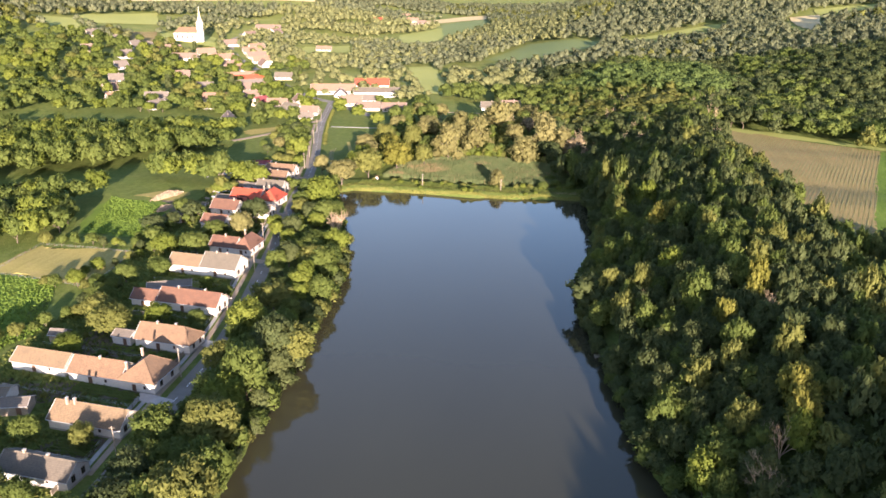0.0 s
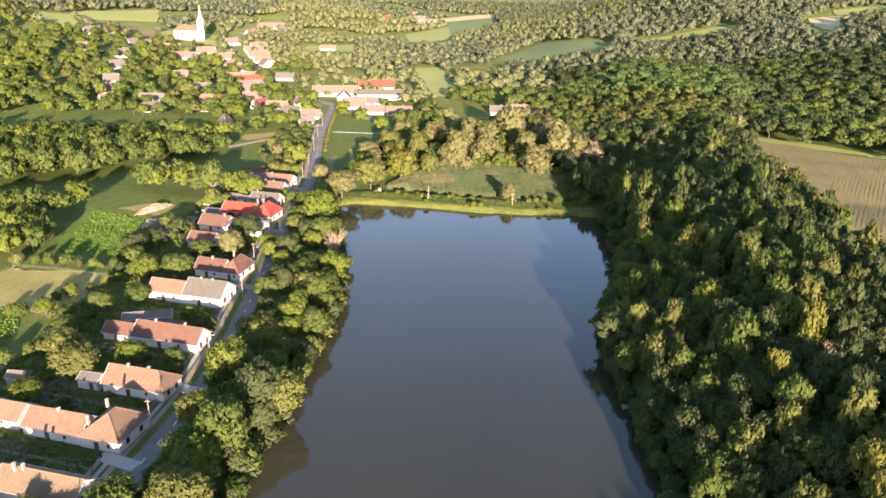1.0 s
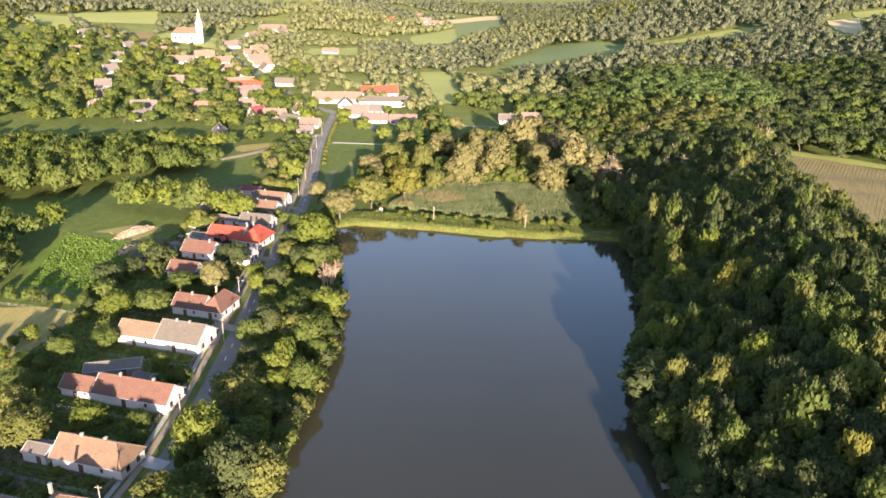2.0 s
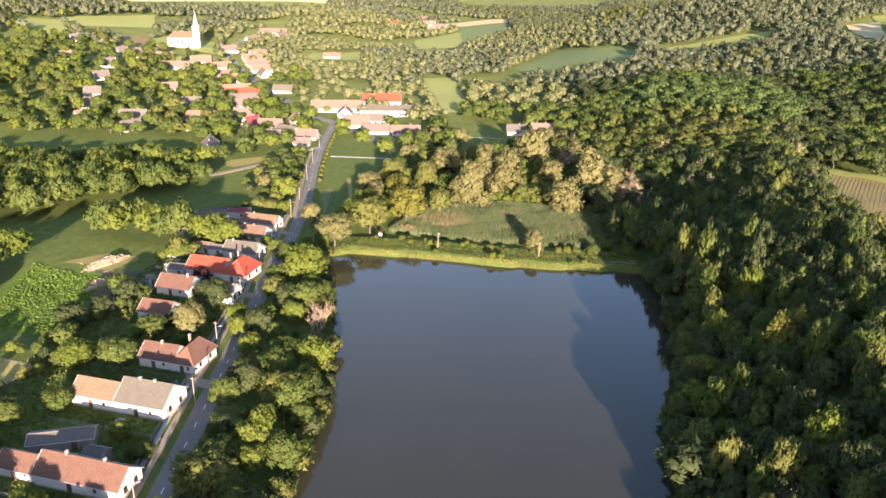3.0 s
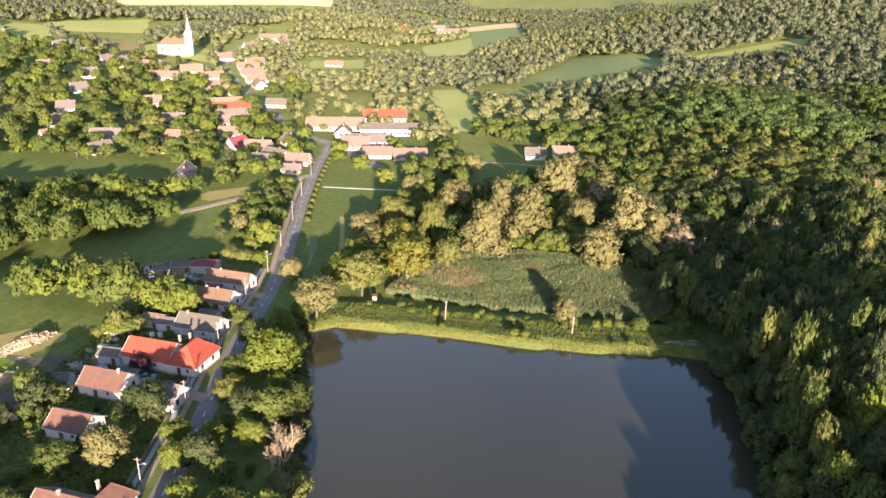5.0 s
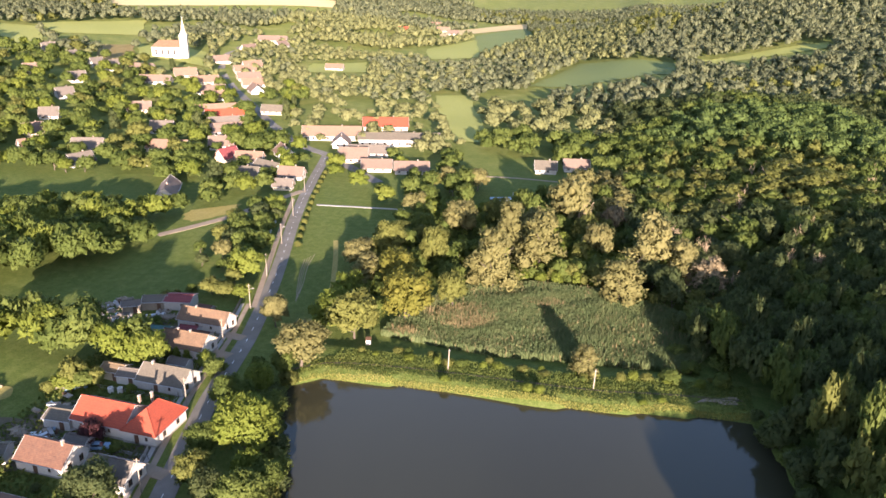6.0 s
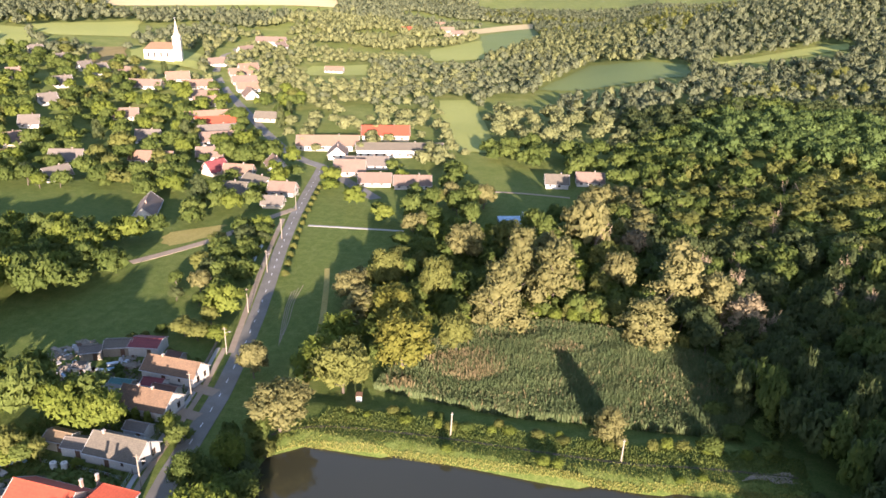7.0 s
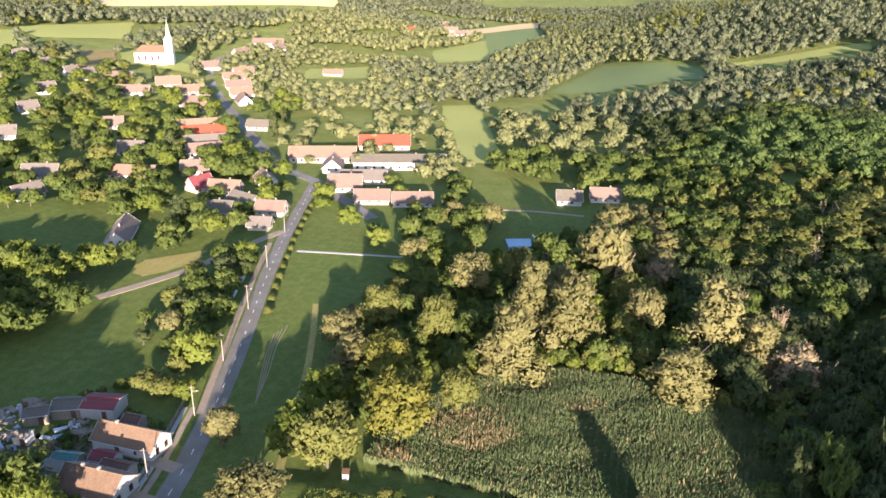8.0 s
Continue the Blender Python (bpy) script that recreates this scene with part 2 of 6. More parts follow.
PLINTH = surface("plinth_stone", (0.20, 0.18, 0.16), (0.33, 0.30, 0.27), 0.9, 0.6, 6, 0.2, 0.02)
WOOD = surface("weathered_wood", (0.15, 0.12, 0.09), (0.29, 0.24, 0.18), 0.9, 0.6, 7, 0.3, 0.02, stretch=(1, 1, 0.3))
DARK_WOOD = surface("brown_wood", (0.07, 0.04, 0.025), (0.14, 0.08, 0.05), 0.8, 0.6, 7, 0.3, 0.02)
POLE_CONCRETE = surface("pole_concrete", (0.19, 0.155, 0.12), (0.28, 0.235, 0.185), 0.85, 0.5, 6, 0.15, 0.01)
METAL = surface("galvanised_metal", (0.40, 0.41, 0.42), (0.55, 0.56, 0.57), 0.45, 0.6, 8, 0.1, 0.005, metallic=0.7)
BLUE_PLASTIC = surface("blue_plastic", (0.12, 0.22, 0.32), (0.19, 0.30, 0.40), 0.5, 0.4, 5, 0.1, 0.01)
SOIL = field_material("crop_soil", (0.140, 0.118, 0.046), (0.205, 0.158, 0.064), (0.250, 0.185, 0.080), (0.250, 0.140, 0.068), -0.31, 0.5, 0.3)
STUBBLE = field_material("stubble", (0.185, 0.160, 0.050), (0.245, 0.206, 0.068), (0.310, 0.255, 0.090), (0.28, 0.21, 0.10), 0.10, 0.6, 0.3)
CROP = field_material("green_crop", (0.056, 0.098, 0.014), (0.092, 0.140, 0.022), (0.136, 0.180, 0.034), (0.130, 0.150, 0.045), 0.12, 0.8, 0.5)
TUNNEL = surface("tunnel_plastic", (0.34, 0.40, 0.44), (0.48, 0.54, 0.58), 0.45, 0.5, 4, 0.1, 0.02)
WHEAT = surface("ripe_wheat", (0.38, 0.29, 0.14), (0.50, 0.40, 0.21), 0.95, 0.01, 1.2, 0.5, 0.1)
PASTURE = surface("light_pasture", (0.190, 0.210, 0.050), (0.285, 0.285, 0.082), 0.95, 0.012, 1.0, 0.5, 0.1)
GLASS = nodes_of("window_glass")
GLASS[2].inputs["Base Color"].default_value = (0.02, 0.022, 0.025, 1)
GLASS[2].inputs["Roughness"].default_value = 0.08
GLASS = GLASS[0]


def roof_material(name, dark, light, moss=(0.10, 0.085, 0.06), course=0.34):
    """Roof covering in courses across the slope, patchy with age."""
    m, nt, b = nodes_of(name)
    vec = place_coords(nt)
    info = nt.nodes.new("ShaderNodeObjectInfo")
    big, fine = noise_of(nt, vec, 0.55, 7, 0.75), noise_of(nt, vec, 2.6, 5, 0.8)
    col = ramp(nt, big, [(0.36, dark), (0.56, light)])
    col = mixed(nt, 0.52, col, ramp(nt, fine, [(0.38, tuple(0.55 * c for c in dark)), (0.62, tuple(min(1, 1.25 * c) for c in light))]))
    col = mixed(nt, ramp(nt, noise_of(nt, vec, 1.1, 7, 0.8), [(0.50, (0, 0, 0)), (0.66, (0.7, 0.7, 0.7))]), col, moss)
    col = mixed(nt, 0.22, col, ramp(nt, info.outputs["Random"], [(0, dark), (1, light)]))
    w = nt.nodes.new("ShaderNodeTexWave")
    w.bands_direction = "Z"
    w.inputs["Scale"].default_value, w.inputs["Distortion"].default_value = 0.5 / course, 0.6
    nt.links.new(vec, w.inputs["Vector"])
    col = mixed(nt, 0.12, col, ramp(nt, w.outputs["Fac"], [(0.1, tuple(0.5 * c for c in dark)), (0.6, light)]))
    nt.links.new(col, b.inputs["Base Color"])
    b.inputs["Roughness"].default_value = 0.85
    bumped(nt, b, fine, 0.25, 0.05)
    return m


ROOF = {
    "orange": roof_material("roof_orange_tile", (0.074, 0.044, 0.027), (0.166, 0.098, 0.053), (0.080, 0.058, 0.038)),
    "brown": roof_material("roof_brown_tile", (0.058, 0.028, 0.018), (0.132, 0.060, 0.034), (0.056, 0.038, 0.028)),
    "tan": roof_material("roof_tan_tile", (0.080, 0.055, 0.032), (0.170, 0.112, 0.060), (0.080, 0.062, 0.042)),
    "grey": roof_material("roof_grey_slate", (0.062, 0.052, 0.038), (0.120, 0.098, 0.070), (0.062, 0.053, 0.040)),
    "red": roof_material("roof_red_sheet", (0.205, 0.030, 0.012), (0.275, 0.046, 0.018), (0.17, 0.036, 0.018), 0.5),
    "faded": roof_material("roof_faded_tile", (0.120, 0.070, 0.044), (0.185, 0.112, 0.074)),
    "dull": roof_material("roof_dull_tile", (0.100, 0.066, 0.048), (0.160, 0.106, 0.078)),
    "dark": roof_material("roof_dark_slate", (0.078, 0.063, 0.050), (0.125, 0.102, 0.082), (0.068, 0.056, 0.043)),
    "wine": roof_material("roof_wine_sheet", (0.11, 0.020, 0.022), (0.17, 0.034, 0.034), (0.10, 0.03, 0.03), 0.5),
    "weathered": roof_material("roof_weathered_tile", (0.058, 0.048, 0.036), (0.115, 0.092, 0.067), (0.055, 0.047, 0.036)),
    "teal": roof_material("roof_teal_sheet", (0.045, 0.120, 0.105), (0.075, 0.170, 0.150), (0.05, 0.08, 0.07), 0.5),
}

# ---------------------------------------------------------------- the lie of the land
LAKE = np.array([(-46, 22), (-56, 60), (-62, 100), (-65.5, 128), (-68.5, 150), (-74, 193), (-85, 226), (-97, 252), (-109, 276), (-110, 284), (-104, 289), (-88, 291.2),
                 (-74, 292.4), (-61, 293.3), (-49, 294.2), (-38, 295), (-25, 298.8), (-6, 301), (-2, 289), (1, 266), (2, 245), (-1, 215), (0, 187), (6, 167),
                 (10, 150), (15, 130), (22, 112), (30, 70), (33, 30), (0, 16)], dtype=float)
ROAD = [(-80, 20), (-80.5, 60), (-82, 95), (-85, 118), (-86.7, 140), (-91, 162), (-97.5, 185), (-104.5, 210), (-112, 237), (-122.5, 270), (-130, 300), (-136.4, 321),
        (-143.2, 341), (-149.3, 357.5), (-160, 386), (-171, 418), (-181, 451), (-188.5, 477), (-193, 492)]
STREET = [(-150, 452), (-193, 492), (-207, 499), (-224, 514), (-254, 547), (-295, 597), (-334, 644), (-391, 715), (-430, 790), (-440, 880), (-420, 1000)]


def segment_distance(x, y, line, closed=False):
    """Distance of points to a line of corners, and the share along it of the nearest place."""
    line = np.asarray(line, dtype=float)
    ends = np.roll(line, -1, axis=0) if closed else line[1:]
    best, where = np.full(np.shape(x), 1e9), np.zeros(np.shape(x))
    for k, (a, b) in enumerate(zip(line if closed else line[:-1], ends)):
        d = b - a
        t = np.clip(((x - a[0]) * d[0] + (y - a[1]) * d[1]) / (d @ d), 0, 1)
        r = np.hypot(x - a[0] - t * d[0], y - a[1] - t * d[1])
        where = np.where(r < best, k + t, where)
        best = np.minimum(best, r)
    return best, where


def inside(x, y, poly):
    poly = np.asarray(poly, dtype=float)
    hit = np.zeros(np.shape(x), dtype=bool)
    for (ax, ay), (bx, by) in zip(poly, np.roll(poly, -1, axis=0)):
        if ay != by:
            hit ^= ((ay > y) != (by > y)) & (x < (bx - ax) * (y - ay) / (by - ay) + ax)
    return hit


def step(a, b, v):
    t = np.clip((v - a) / (b - a), 0, 1)
    return t * t * (3 - 2 * t)


def waves(x, y, s, seed):
    """Cheap smooth undulation between about -1 and 1."""
    r = np.random.RandomState(seed)
    total = 0.0
    for k in range(6):
        a, p, f = r.uniform(0, 6.28), r.uniform(0, 6.28), s * (0.6 + 0.35 * k)
        total = total + np.sin((x * math.cos(a) + y * math.sin(a)) / f + p) / 2.4
    return total


def base_height(x, y):
    h = 1.7 - 2.0 * step(268, 308, y) + 2.2 * step(420, 640, y)
    h = h + 60 * np.tanh(0.13 * np.maximum(0, -x - 340) / 60)
    xs = 2 + 26 * step(172, 70, y) - 62 * step(330, 520, y) - 70 * step(520, 900, y)
    wide = 44 + 48 * step(330, 520, y)
    h = h + 13.5 * step(0, 1, (x - xs) / wide) + step(420, 560, y) * 55 * np.tanh(0.17 * np.maximum(0, x - xs - 150) / 55)
    h = h + step(40, -60, y) * 3 + 0.02 * np.maximum(0, x - 60) * step(430, 330, y)
    h = h + 36 * np.exp(-((x - 100) / 200) ** 2 - ((y - 1150) / 170) ** 2)
    h = h + 30 * np.exp(-((x + 700) / 330) ** 2 - ((y - 1250) / 200) ** 2)
    # unseen rise to the southeast, added to shade the hill wood
    h = h + 33 * np.exp(-((x - 138) / 50) ** 2 - ((y - 30) / 85) ** 2)
    # swell raised so that the wood's shade reaches the reed end
    h = h + 4.5 * np.exp(-((x - 20) / 14) ** 2 - ((y - 276) / 22) ** 2)
    # second unseen rise, added to shade the lower hillside trees
    h = h + 13.2 * np.exp(-((x - 114) / 30) ** 2 - ((y + 40) / 65) ** 2)
    # small ridge raised to lengthen the shade at the dam's east end
    h = h + 3 * np.exp(-((x - 34) / 20) ** 2 - ((y - 232) / 60) ** 2)
    far = np.maximum(0, np.hypot(x, y) - 1450)
    h = h + 110 * np.tanh(0.045 * far / 110) + waves(x, y, 90, 3) * 4 * step(850, 1300, np.hypot(x + 60, y - 200))
    return h + 0.22 * waves(x, y, 6, 5) + 0.5 * waves(x, y, 30, 7) * step(30, 120, np.abs(x + 90))


def land(x, y):
    x, y = np.asarray(x, dtype=float), np.asarray(y, dtype=float)
    h = base_height(x, y)
    for line, wide in ((ROAD, 4.5), (STREET, 5.0)):
        d, _ = segment_distance(x, y, line)
        h = h + (road_height(x, y) - h) * step(wide + 8, wide, d)
    d, _ = segment_distance(x, y, LAKE, True)
    d = np.where(inside(x, y, LAKE), -d, d) + 0.45 * waves(x, y, 2.2, 17)
    crest = 1.25 * step(14, 7, np.abs(d - 5.0)) * step(280, 292, y) * step(40, 10, x) * step(-125, -112, x)
    low = np.where((y > 296) & (y < 372) & (x > -112) & (x < -2), -1.3, 0) * step(11, 16, d) * step(372, 350, y) * step(-2, -20, x)
    h = np.where(d > 0, np.maximum(h * step(0, 7, d) + low, crest), h)
    h = np.where(d > 0, h + 0.45 * step(0, 0.8, d) * step(8, 1, d), h)
    return np.where(d <= 0, -1.6 * step(0, 5, -d) - 0.05, h)


def road_height(x, y):
    return 1.55 - 1.75 * step(262, 312, y) + 2.0 * step(430, 620, y) + 60 * np.tanh(0.10 * np.maximum(0, -x - 360) / 60)


def axis(fine0, fine1, fine, lo, hi):
    mid = list(np.arange(fine0, fine1 + 0.01, fine))
    up, s = [], fine
    while (mid[-1] if not up else up[-1]) < hi:
        s = min(s * 1.13, 90)
        up.append((mid[-1] if not up else up[-1]) + s)
    down, s = [], fine
    while (mid[0] if not down else down[-1]) > lo:
        s = min(s * 1.13, 90)
        down.append((mid[0] if not down else down[-1]) - s)
    return np.array(down[::-1] + mid + up)


GX, GY = axis(-215, 60, 2.6, -3000, 3000), axis(60, 420, 2.6, -1500, 3800)
GH = land(*np.meshgrid(GX, GY))


def ground_z(x, y):
    """Height of the ground sheet, as it is meshed."""
    x, y = np.asarray(x, dtype=float), np.asarray(y, dtype=float)
    i = np.clip(np.searchsorted(GX, x) - 1, 0, len(GX) - 2)
    j = np.clip(np.searchsorted(GY, y) - 1, 0, len(GY) - 2)
    u, v = (x - GX[i]) / (GX[i + 1] - GX[i]), (y - GY[j]) / (GY[j + 1] - GY[j])
    return (GH[j, i] * (1 - u) + GH[j, i + 1] * u) * (1 - v) + (GH[j + 1, i] * (1 - u) + GH[j + 1, i + 1] * u) * v


def gz(x, y):
    return float(ground_z(x, y))


def build_ground():
    xx, yy = np.meshgrid(GX, GY)
    verts = np.stack([xx.ravel(), yy.ravel(), GH.ravel()], 1)
    nx, ny = len(GX), len(GY)
    k = (np.arange(ny - 1)[:, None] * nx + np.arange(nx - 1)[None, :]).ravel()
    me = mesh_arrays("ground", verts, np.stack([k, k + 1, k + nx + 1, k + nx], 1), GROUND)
    me.polygons.foreach_set("use_smooth", [True] * len(me.polygons))
    tagged(new("ground", me), "grassy valley floor and hills with worn patches", "ground", kind="structure")


build_ground()
# the lake surface: its outline, a little under the banks
lake = Build()
centre = LAKE.mean(axis=0)
ring = [tuple(p + (p - centre) / np.linalg.norm(p - centre) * 2.0) for p in LAKE]
lake.add([(x, y, 0.0) for x, y in ring], [tuple(range(len(ring)))[::-1]])
tagged(new("water", lake.mesh("water", WATER)), "calm muddy brown lake water reflecting the sky", "lake", kind="structure")


def ribbon(name, line, wide, mat, label, category, lift=0.07, every=3.0, kind="structure", shift=0.0):
    """A strip of paving along a line, laid on the ground."""
    line = [Vector((*p, 0)) for p in line]
    pts = []
    for a, b in zip(line, line[1:]):
        n = max(1, int((b - a).length / every))
        pts += [a.lerp(b, k / n) for k in range(n)]
    pts.append(line[-1])
    for _ in range(4):
        pts = [pts[0]] + [(a + 2 * b + c) / 4 for a, b, c in zip(pts, pts[1:], pts[2:])] + [pts[-1]]
    bd = Build()
    vs, fs = [], []
    for k, p in enumerate(pts):
        d = (pts[min(k + 1, len(pts) - 1)] - pts[max(k - 1, 0)]).normalized()
        s = Vector((d.y, -d.x, 0))
        c = p + s * shift
        z = gz(c.x, c.y)
        for w in (-0.5, 0.5):
            q = c + s * wide * w
            vs.append((q.x, q.y, max(z, gz(q.x, q.y)) + lift))
        for w in (-0.5, 0.5):
            q = c + s * (wide * w * 1.02)
            vs.append((q.x, q.y, z - 0.3))
        if k:
            o = 4 * k
            fs += [(o - 4, o - 3, o + 1, o), (o - 2, o - 4, o, o + 2), (o - 3, o - 1, o + 3, o + 1)]
    bd.add(vs, fs)
    ob = new(name, bd.mesh(name, mat))
    tagged(ob, label, category, kind=kind)
    return ob, pts


def field(name, a, b, c, d, mat, label, category="field", lift=0.10, n=24):
    """A field with four corners, draped on the ground."""
    u, v = np.meshgrid(np.linspace(0, 1, n + 1), np.linspace(0, 1, n + 1))
    a, b, c, d = (np.array(p, dtype=float) for p in (a, b, c, d))
    wob = 1.2 * waves(u * 60, v * 60, 6, 11)
    xy = ((1 - u) * (1 - v))[..., None] * a + (u * (1 - v))[..., None] * b + (u * v)[..., None] * c + ((1 - u) * v)[..., None] * d
    edge = (np.minimum.reduce([u, v, 1 - u, 1 - v]) < 0.01)
    xy = xy + (wob * edge)[..., None]
    z = ground_z(xy[..., 0], xy[..., 1]) + lift
    k = (np.arange(n)[:, None] * (n + 1) + np.arange(n)[None, :]).ravel()
    me = mesh_arrays(name, np.concatenate([xy, z[..., None]], 2).reshape(-1, 3), np.stack([k, k + 1, k + n + 2, k + n + 1], 1), mat)
    return tagged(new(name, me), label, category, kind="structure")


road, road_points = ribbon("road", ROAD, 4.6, ASPHALT, "grey asphalt village road with a dashed centre line", "road")
street, _ = ribbon("road", STREET, 5.6, ASPHALT, "pale asphalt main street between village houses", "road", lift=0.10)
FIELD_R = [(54, 414), (127, 374), (78, 212), (66, 220)]
field("field", *FIELD_R, SOIL, "brown field of young row crops on the hill", lift=0.12, n=40)
FIELD_G = [(127.3, 373.8), (162, 360), (132, 186), (78.3, 211.8)]
VERGE = [(52, 422), (166, 369), (162, 360.4), (54, 414.4)]
field("field", *FIELD_G, CROP, "strip of green crop beside the brown field", lift=0.12, n=30)
field("grass_strip", *VERGE, PASTURE, "sunlit strip of yellow-green grass along the field", "grass", lift=0.12, n=30)
field("field", (-178, 170), (-143, 168), (-147, 194), (-181, 193), STUBBLE, "mown straw-coloured field with a dark fence line")
field("field", (-225, 112), (-138, 124), (-154, 168), (-225, 168), CROP, "bright green crop field")
field("field", (-176, 206), (-152, 208), (-163, 243), (-193, 247), CROP, "bright green crop field beside the gardens")
DISTANT = [
    ([(-131, 761), (-12, 781), (-16, 853), (-104, 902)], "TEAL", "dull green mown field among woods"),
    ([(-221, 975), (-190, 1178), (-226, 1333), (-270, 1160)], "TEAL", "flat blue-green field far along the valley"),
    ([(-305, 1118), (-226, 1333), (-242, 1431), (-322, 1162)], "WHEAT", "ripe yellow wheat strip far along the valley"),
    ([(-256, 899), (-213, 943), (-258, 1109), (-288, 986)], "PASTURE", "light green pasture far along the valley"),
    ([(-659, 932), (-483, 1163), (-497, 1225), (-705, 970)], "WHEAT", "ripe pale wheat field on a far hill"),
    ([(-558, 723), (-519, 786), (-578, 873), (-610, 754)], "PASTURE", "sunlit hillside pasture"),
    ([(-541, 652), (-522, 665), (-594, 736), (-640, 715)], "PASTURE", "sunlit hillside pasture below the woods"),
    ([(-457, 650), (-444, 676), (-492, 735), (-503, 705)], "SOIL", "bare tilled slope beside the church"),
    ([(-446, 690), (-402, 706), (-440, 770), (-488, 738)], "PASTURE", "grass slope around the church"),
    ([(10, 861), (118, 887), (119, 915), (-3, 883)], "PASTURE", "pale grass strip between wooded hills"),
    ([(-328, 758), (-284, 784), (-310, 849), (-349, 807)], "PASTURE", "light green sports meadow behind the village"),
    # meadow strip; its pale colour also paints the sun between shaded woods
    ([(-137, 540), (-116, 546), (-166, 690), (-190, 682)], "PASTURE", "light green strip of valley meadow"),
    ([(182, 825), (189, 775), (215, 912), (185, 915)], "WHEAT", "dry yellow clearing on the wooded hill"),
    ([(216, 916), (279, 921), (296, 984), (219, 957)], "PASTURE", "pale pasture on the hilltop")]
TEAL = surface("dull_green_field", (0.112, 0.145, 0.046), (0.160, 0.185, 0.060), 0.95, 0.012, 1.0, 0.5, 0.1)
for corners, tone, words in DISTANT:
    field("field", *corners, {"TEAL": TEAL, "WHEAT": WHEAT, "PASTURE": PASTURE, "SOIL": SOIL}[tone], words, lift=0.5)
# trodden yards between the houses
for corners in ([(-124, 131), (-108, 132), (-109, 138), (-122, 147)], [(-154, 236), (-144, 237), (-143.5, 262), (-153, 262)], [(-168, 286), (-147, 287), (-152, 300), (-166, 303)], [(-134, 246.5), (-121, 246), (-122, 251), (-134, 251.5)],
                [(-126, 112.5), (-106, 112.5), (-106, 119), (-126, 119)], [(-168, 228), (-154, 230), (-153, 250), (-170, 250)]):
    field("yard", *corners, DIRT, "bare trodden yard between houses and sheds", "yard", lift=0.08, n=12)
field("yard", (-184, 249.5), (-166, 247), (-165, 258), (-176, 262), STUBBLE, "bare sandy ground beside the crop field", "yard", lift=0.12, n=12)
field("grass_strip", (-197, 377), (-187, 393), (-192, 402), (-206, 388), STUBBLE, "sunlit yellow grass above the lane", "grass", lift=0.10, n=12)
field("yard", (-163, 299), (-150, 303.5), (-147.5, 297.2), (-158, 294), DIRT, "grey trodden yard between sheds", "yard", lift=0.14, n=12)
field("yard", (-17, 303.2), (-9, 303.8), (-9.6, 306.4), (-16, 305.6), GRAVEL, "pale sandy landing at the end of the dam", "landing", lift=0.10, n=8)

BEDS = [[(-109, 117.6), (-93.5, 117.6), (-93.5, 120.6), (-109, 120.6)], [(-114, 135.3), (-102, 135.3), (-101, 138.4), (-113, 138.6)], [(-121, 195.5), (-108, 196.5), (-109, 200.6), (-120, 200.8)],
        [(-141, 212), (-130, 220), (-126, 211), (-136, 206)], [(-100, 97.8), (-89.5, 98.2), (-90, 103), (-100, 103)], [(-128, 149.5), (-112, 149), (-112, 155), (-128, 155.5)]]
for corners in BEDS:
    field("garden_bed", *corners, DIRT, "dug garden bed with rows of vegetables", "garden bed", lift=0.09, n=10)

# ---------------------------------------------------------------- trees
OCT_V = np.array([(1, 0, 0), (0, 1, 0), (-1, 0, 0), (0, -1, 0), (0, 0, 1), (0, 0, -1)], dtype=float)
OCT_F = np.array([(0, 1, 4), (1, 2, 4), (2, 3, 4), (3, 0, 4), (1, 0, 5), (2, 1, 5), (3, 2, 5), (0, 3, 5)])


def crown_lobes(r, form, n):
    """Balls that make up a crown one unit high: a body and boughs on its skin; rows of x, y, z, radius, flattening."""
    if form == "tall":
        rows = [(0, 0, 0.36, 0.21, 1.35), (r.uniform(-0.04, 0.04), r.uniform(-0.04, 0.04), 0.64, 0.165, 1.3)]
    elif form == "bush":
        rows = [(0, 0, 0.42, 0.34, 1.05)]
    else:
        rows = [(r.uniform(-0.04, 0.04), r.uniform(-0.04, 0.04), 0.50, 0.285, 1.02), (r.uniform(-0.1, 0.1), r.uniform(-0.1, 0.1), 0.64, 0.22, 1.0)]
    for k in range(n):
        a = k * 2.39996 + r.uniform(-0.35, 0.35)
        t = (k + 0.5) / n
        if form == "tall":
            z = 0.14 + 0.74 * t + r.uniform(-0.03, 0.03)
            out = (0.235 - 0.13 * t ** 1.8) * r.uniform(0.55, 1.35)
            rad = r.uniform(0.075, 0.150) * (1.15 - 0.45 * t)
        elif form == "bush":
            z, out, rad = 0.25 + 0.5 * t, 0.30 * math.sqrt(max(0.05, 1 - t * t)) * r.uniform(0.8, 1.15), r.uniform(0.15, 0.23)
        else:
            up = -0.55 + 1.5 * t
            z = 0.52 + 0.30 * up * r.uniform(0.85, 1.16)
            out = 0.325 * math.sqrt(max(0.04, 1 - min(1, up * up))) * r.uniform(0.72, 1.24)
            rad = r.uniform(0.07, 0.165)
        rows.append((out * math.cos(a), out * math.sin(a), z, rad, 0.95))
    return np.array(rows)


def unit(v):
    return v / np.maximum(1e-6, np.linalg.norm(v, axis=1))[:, None]


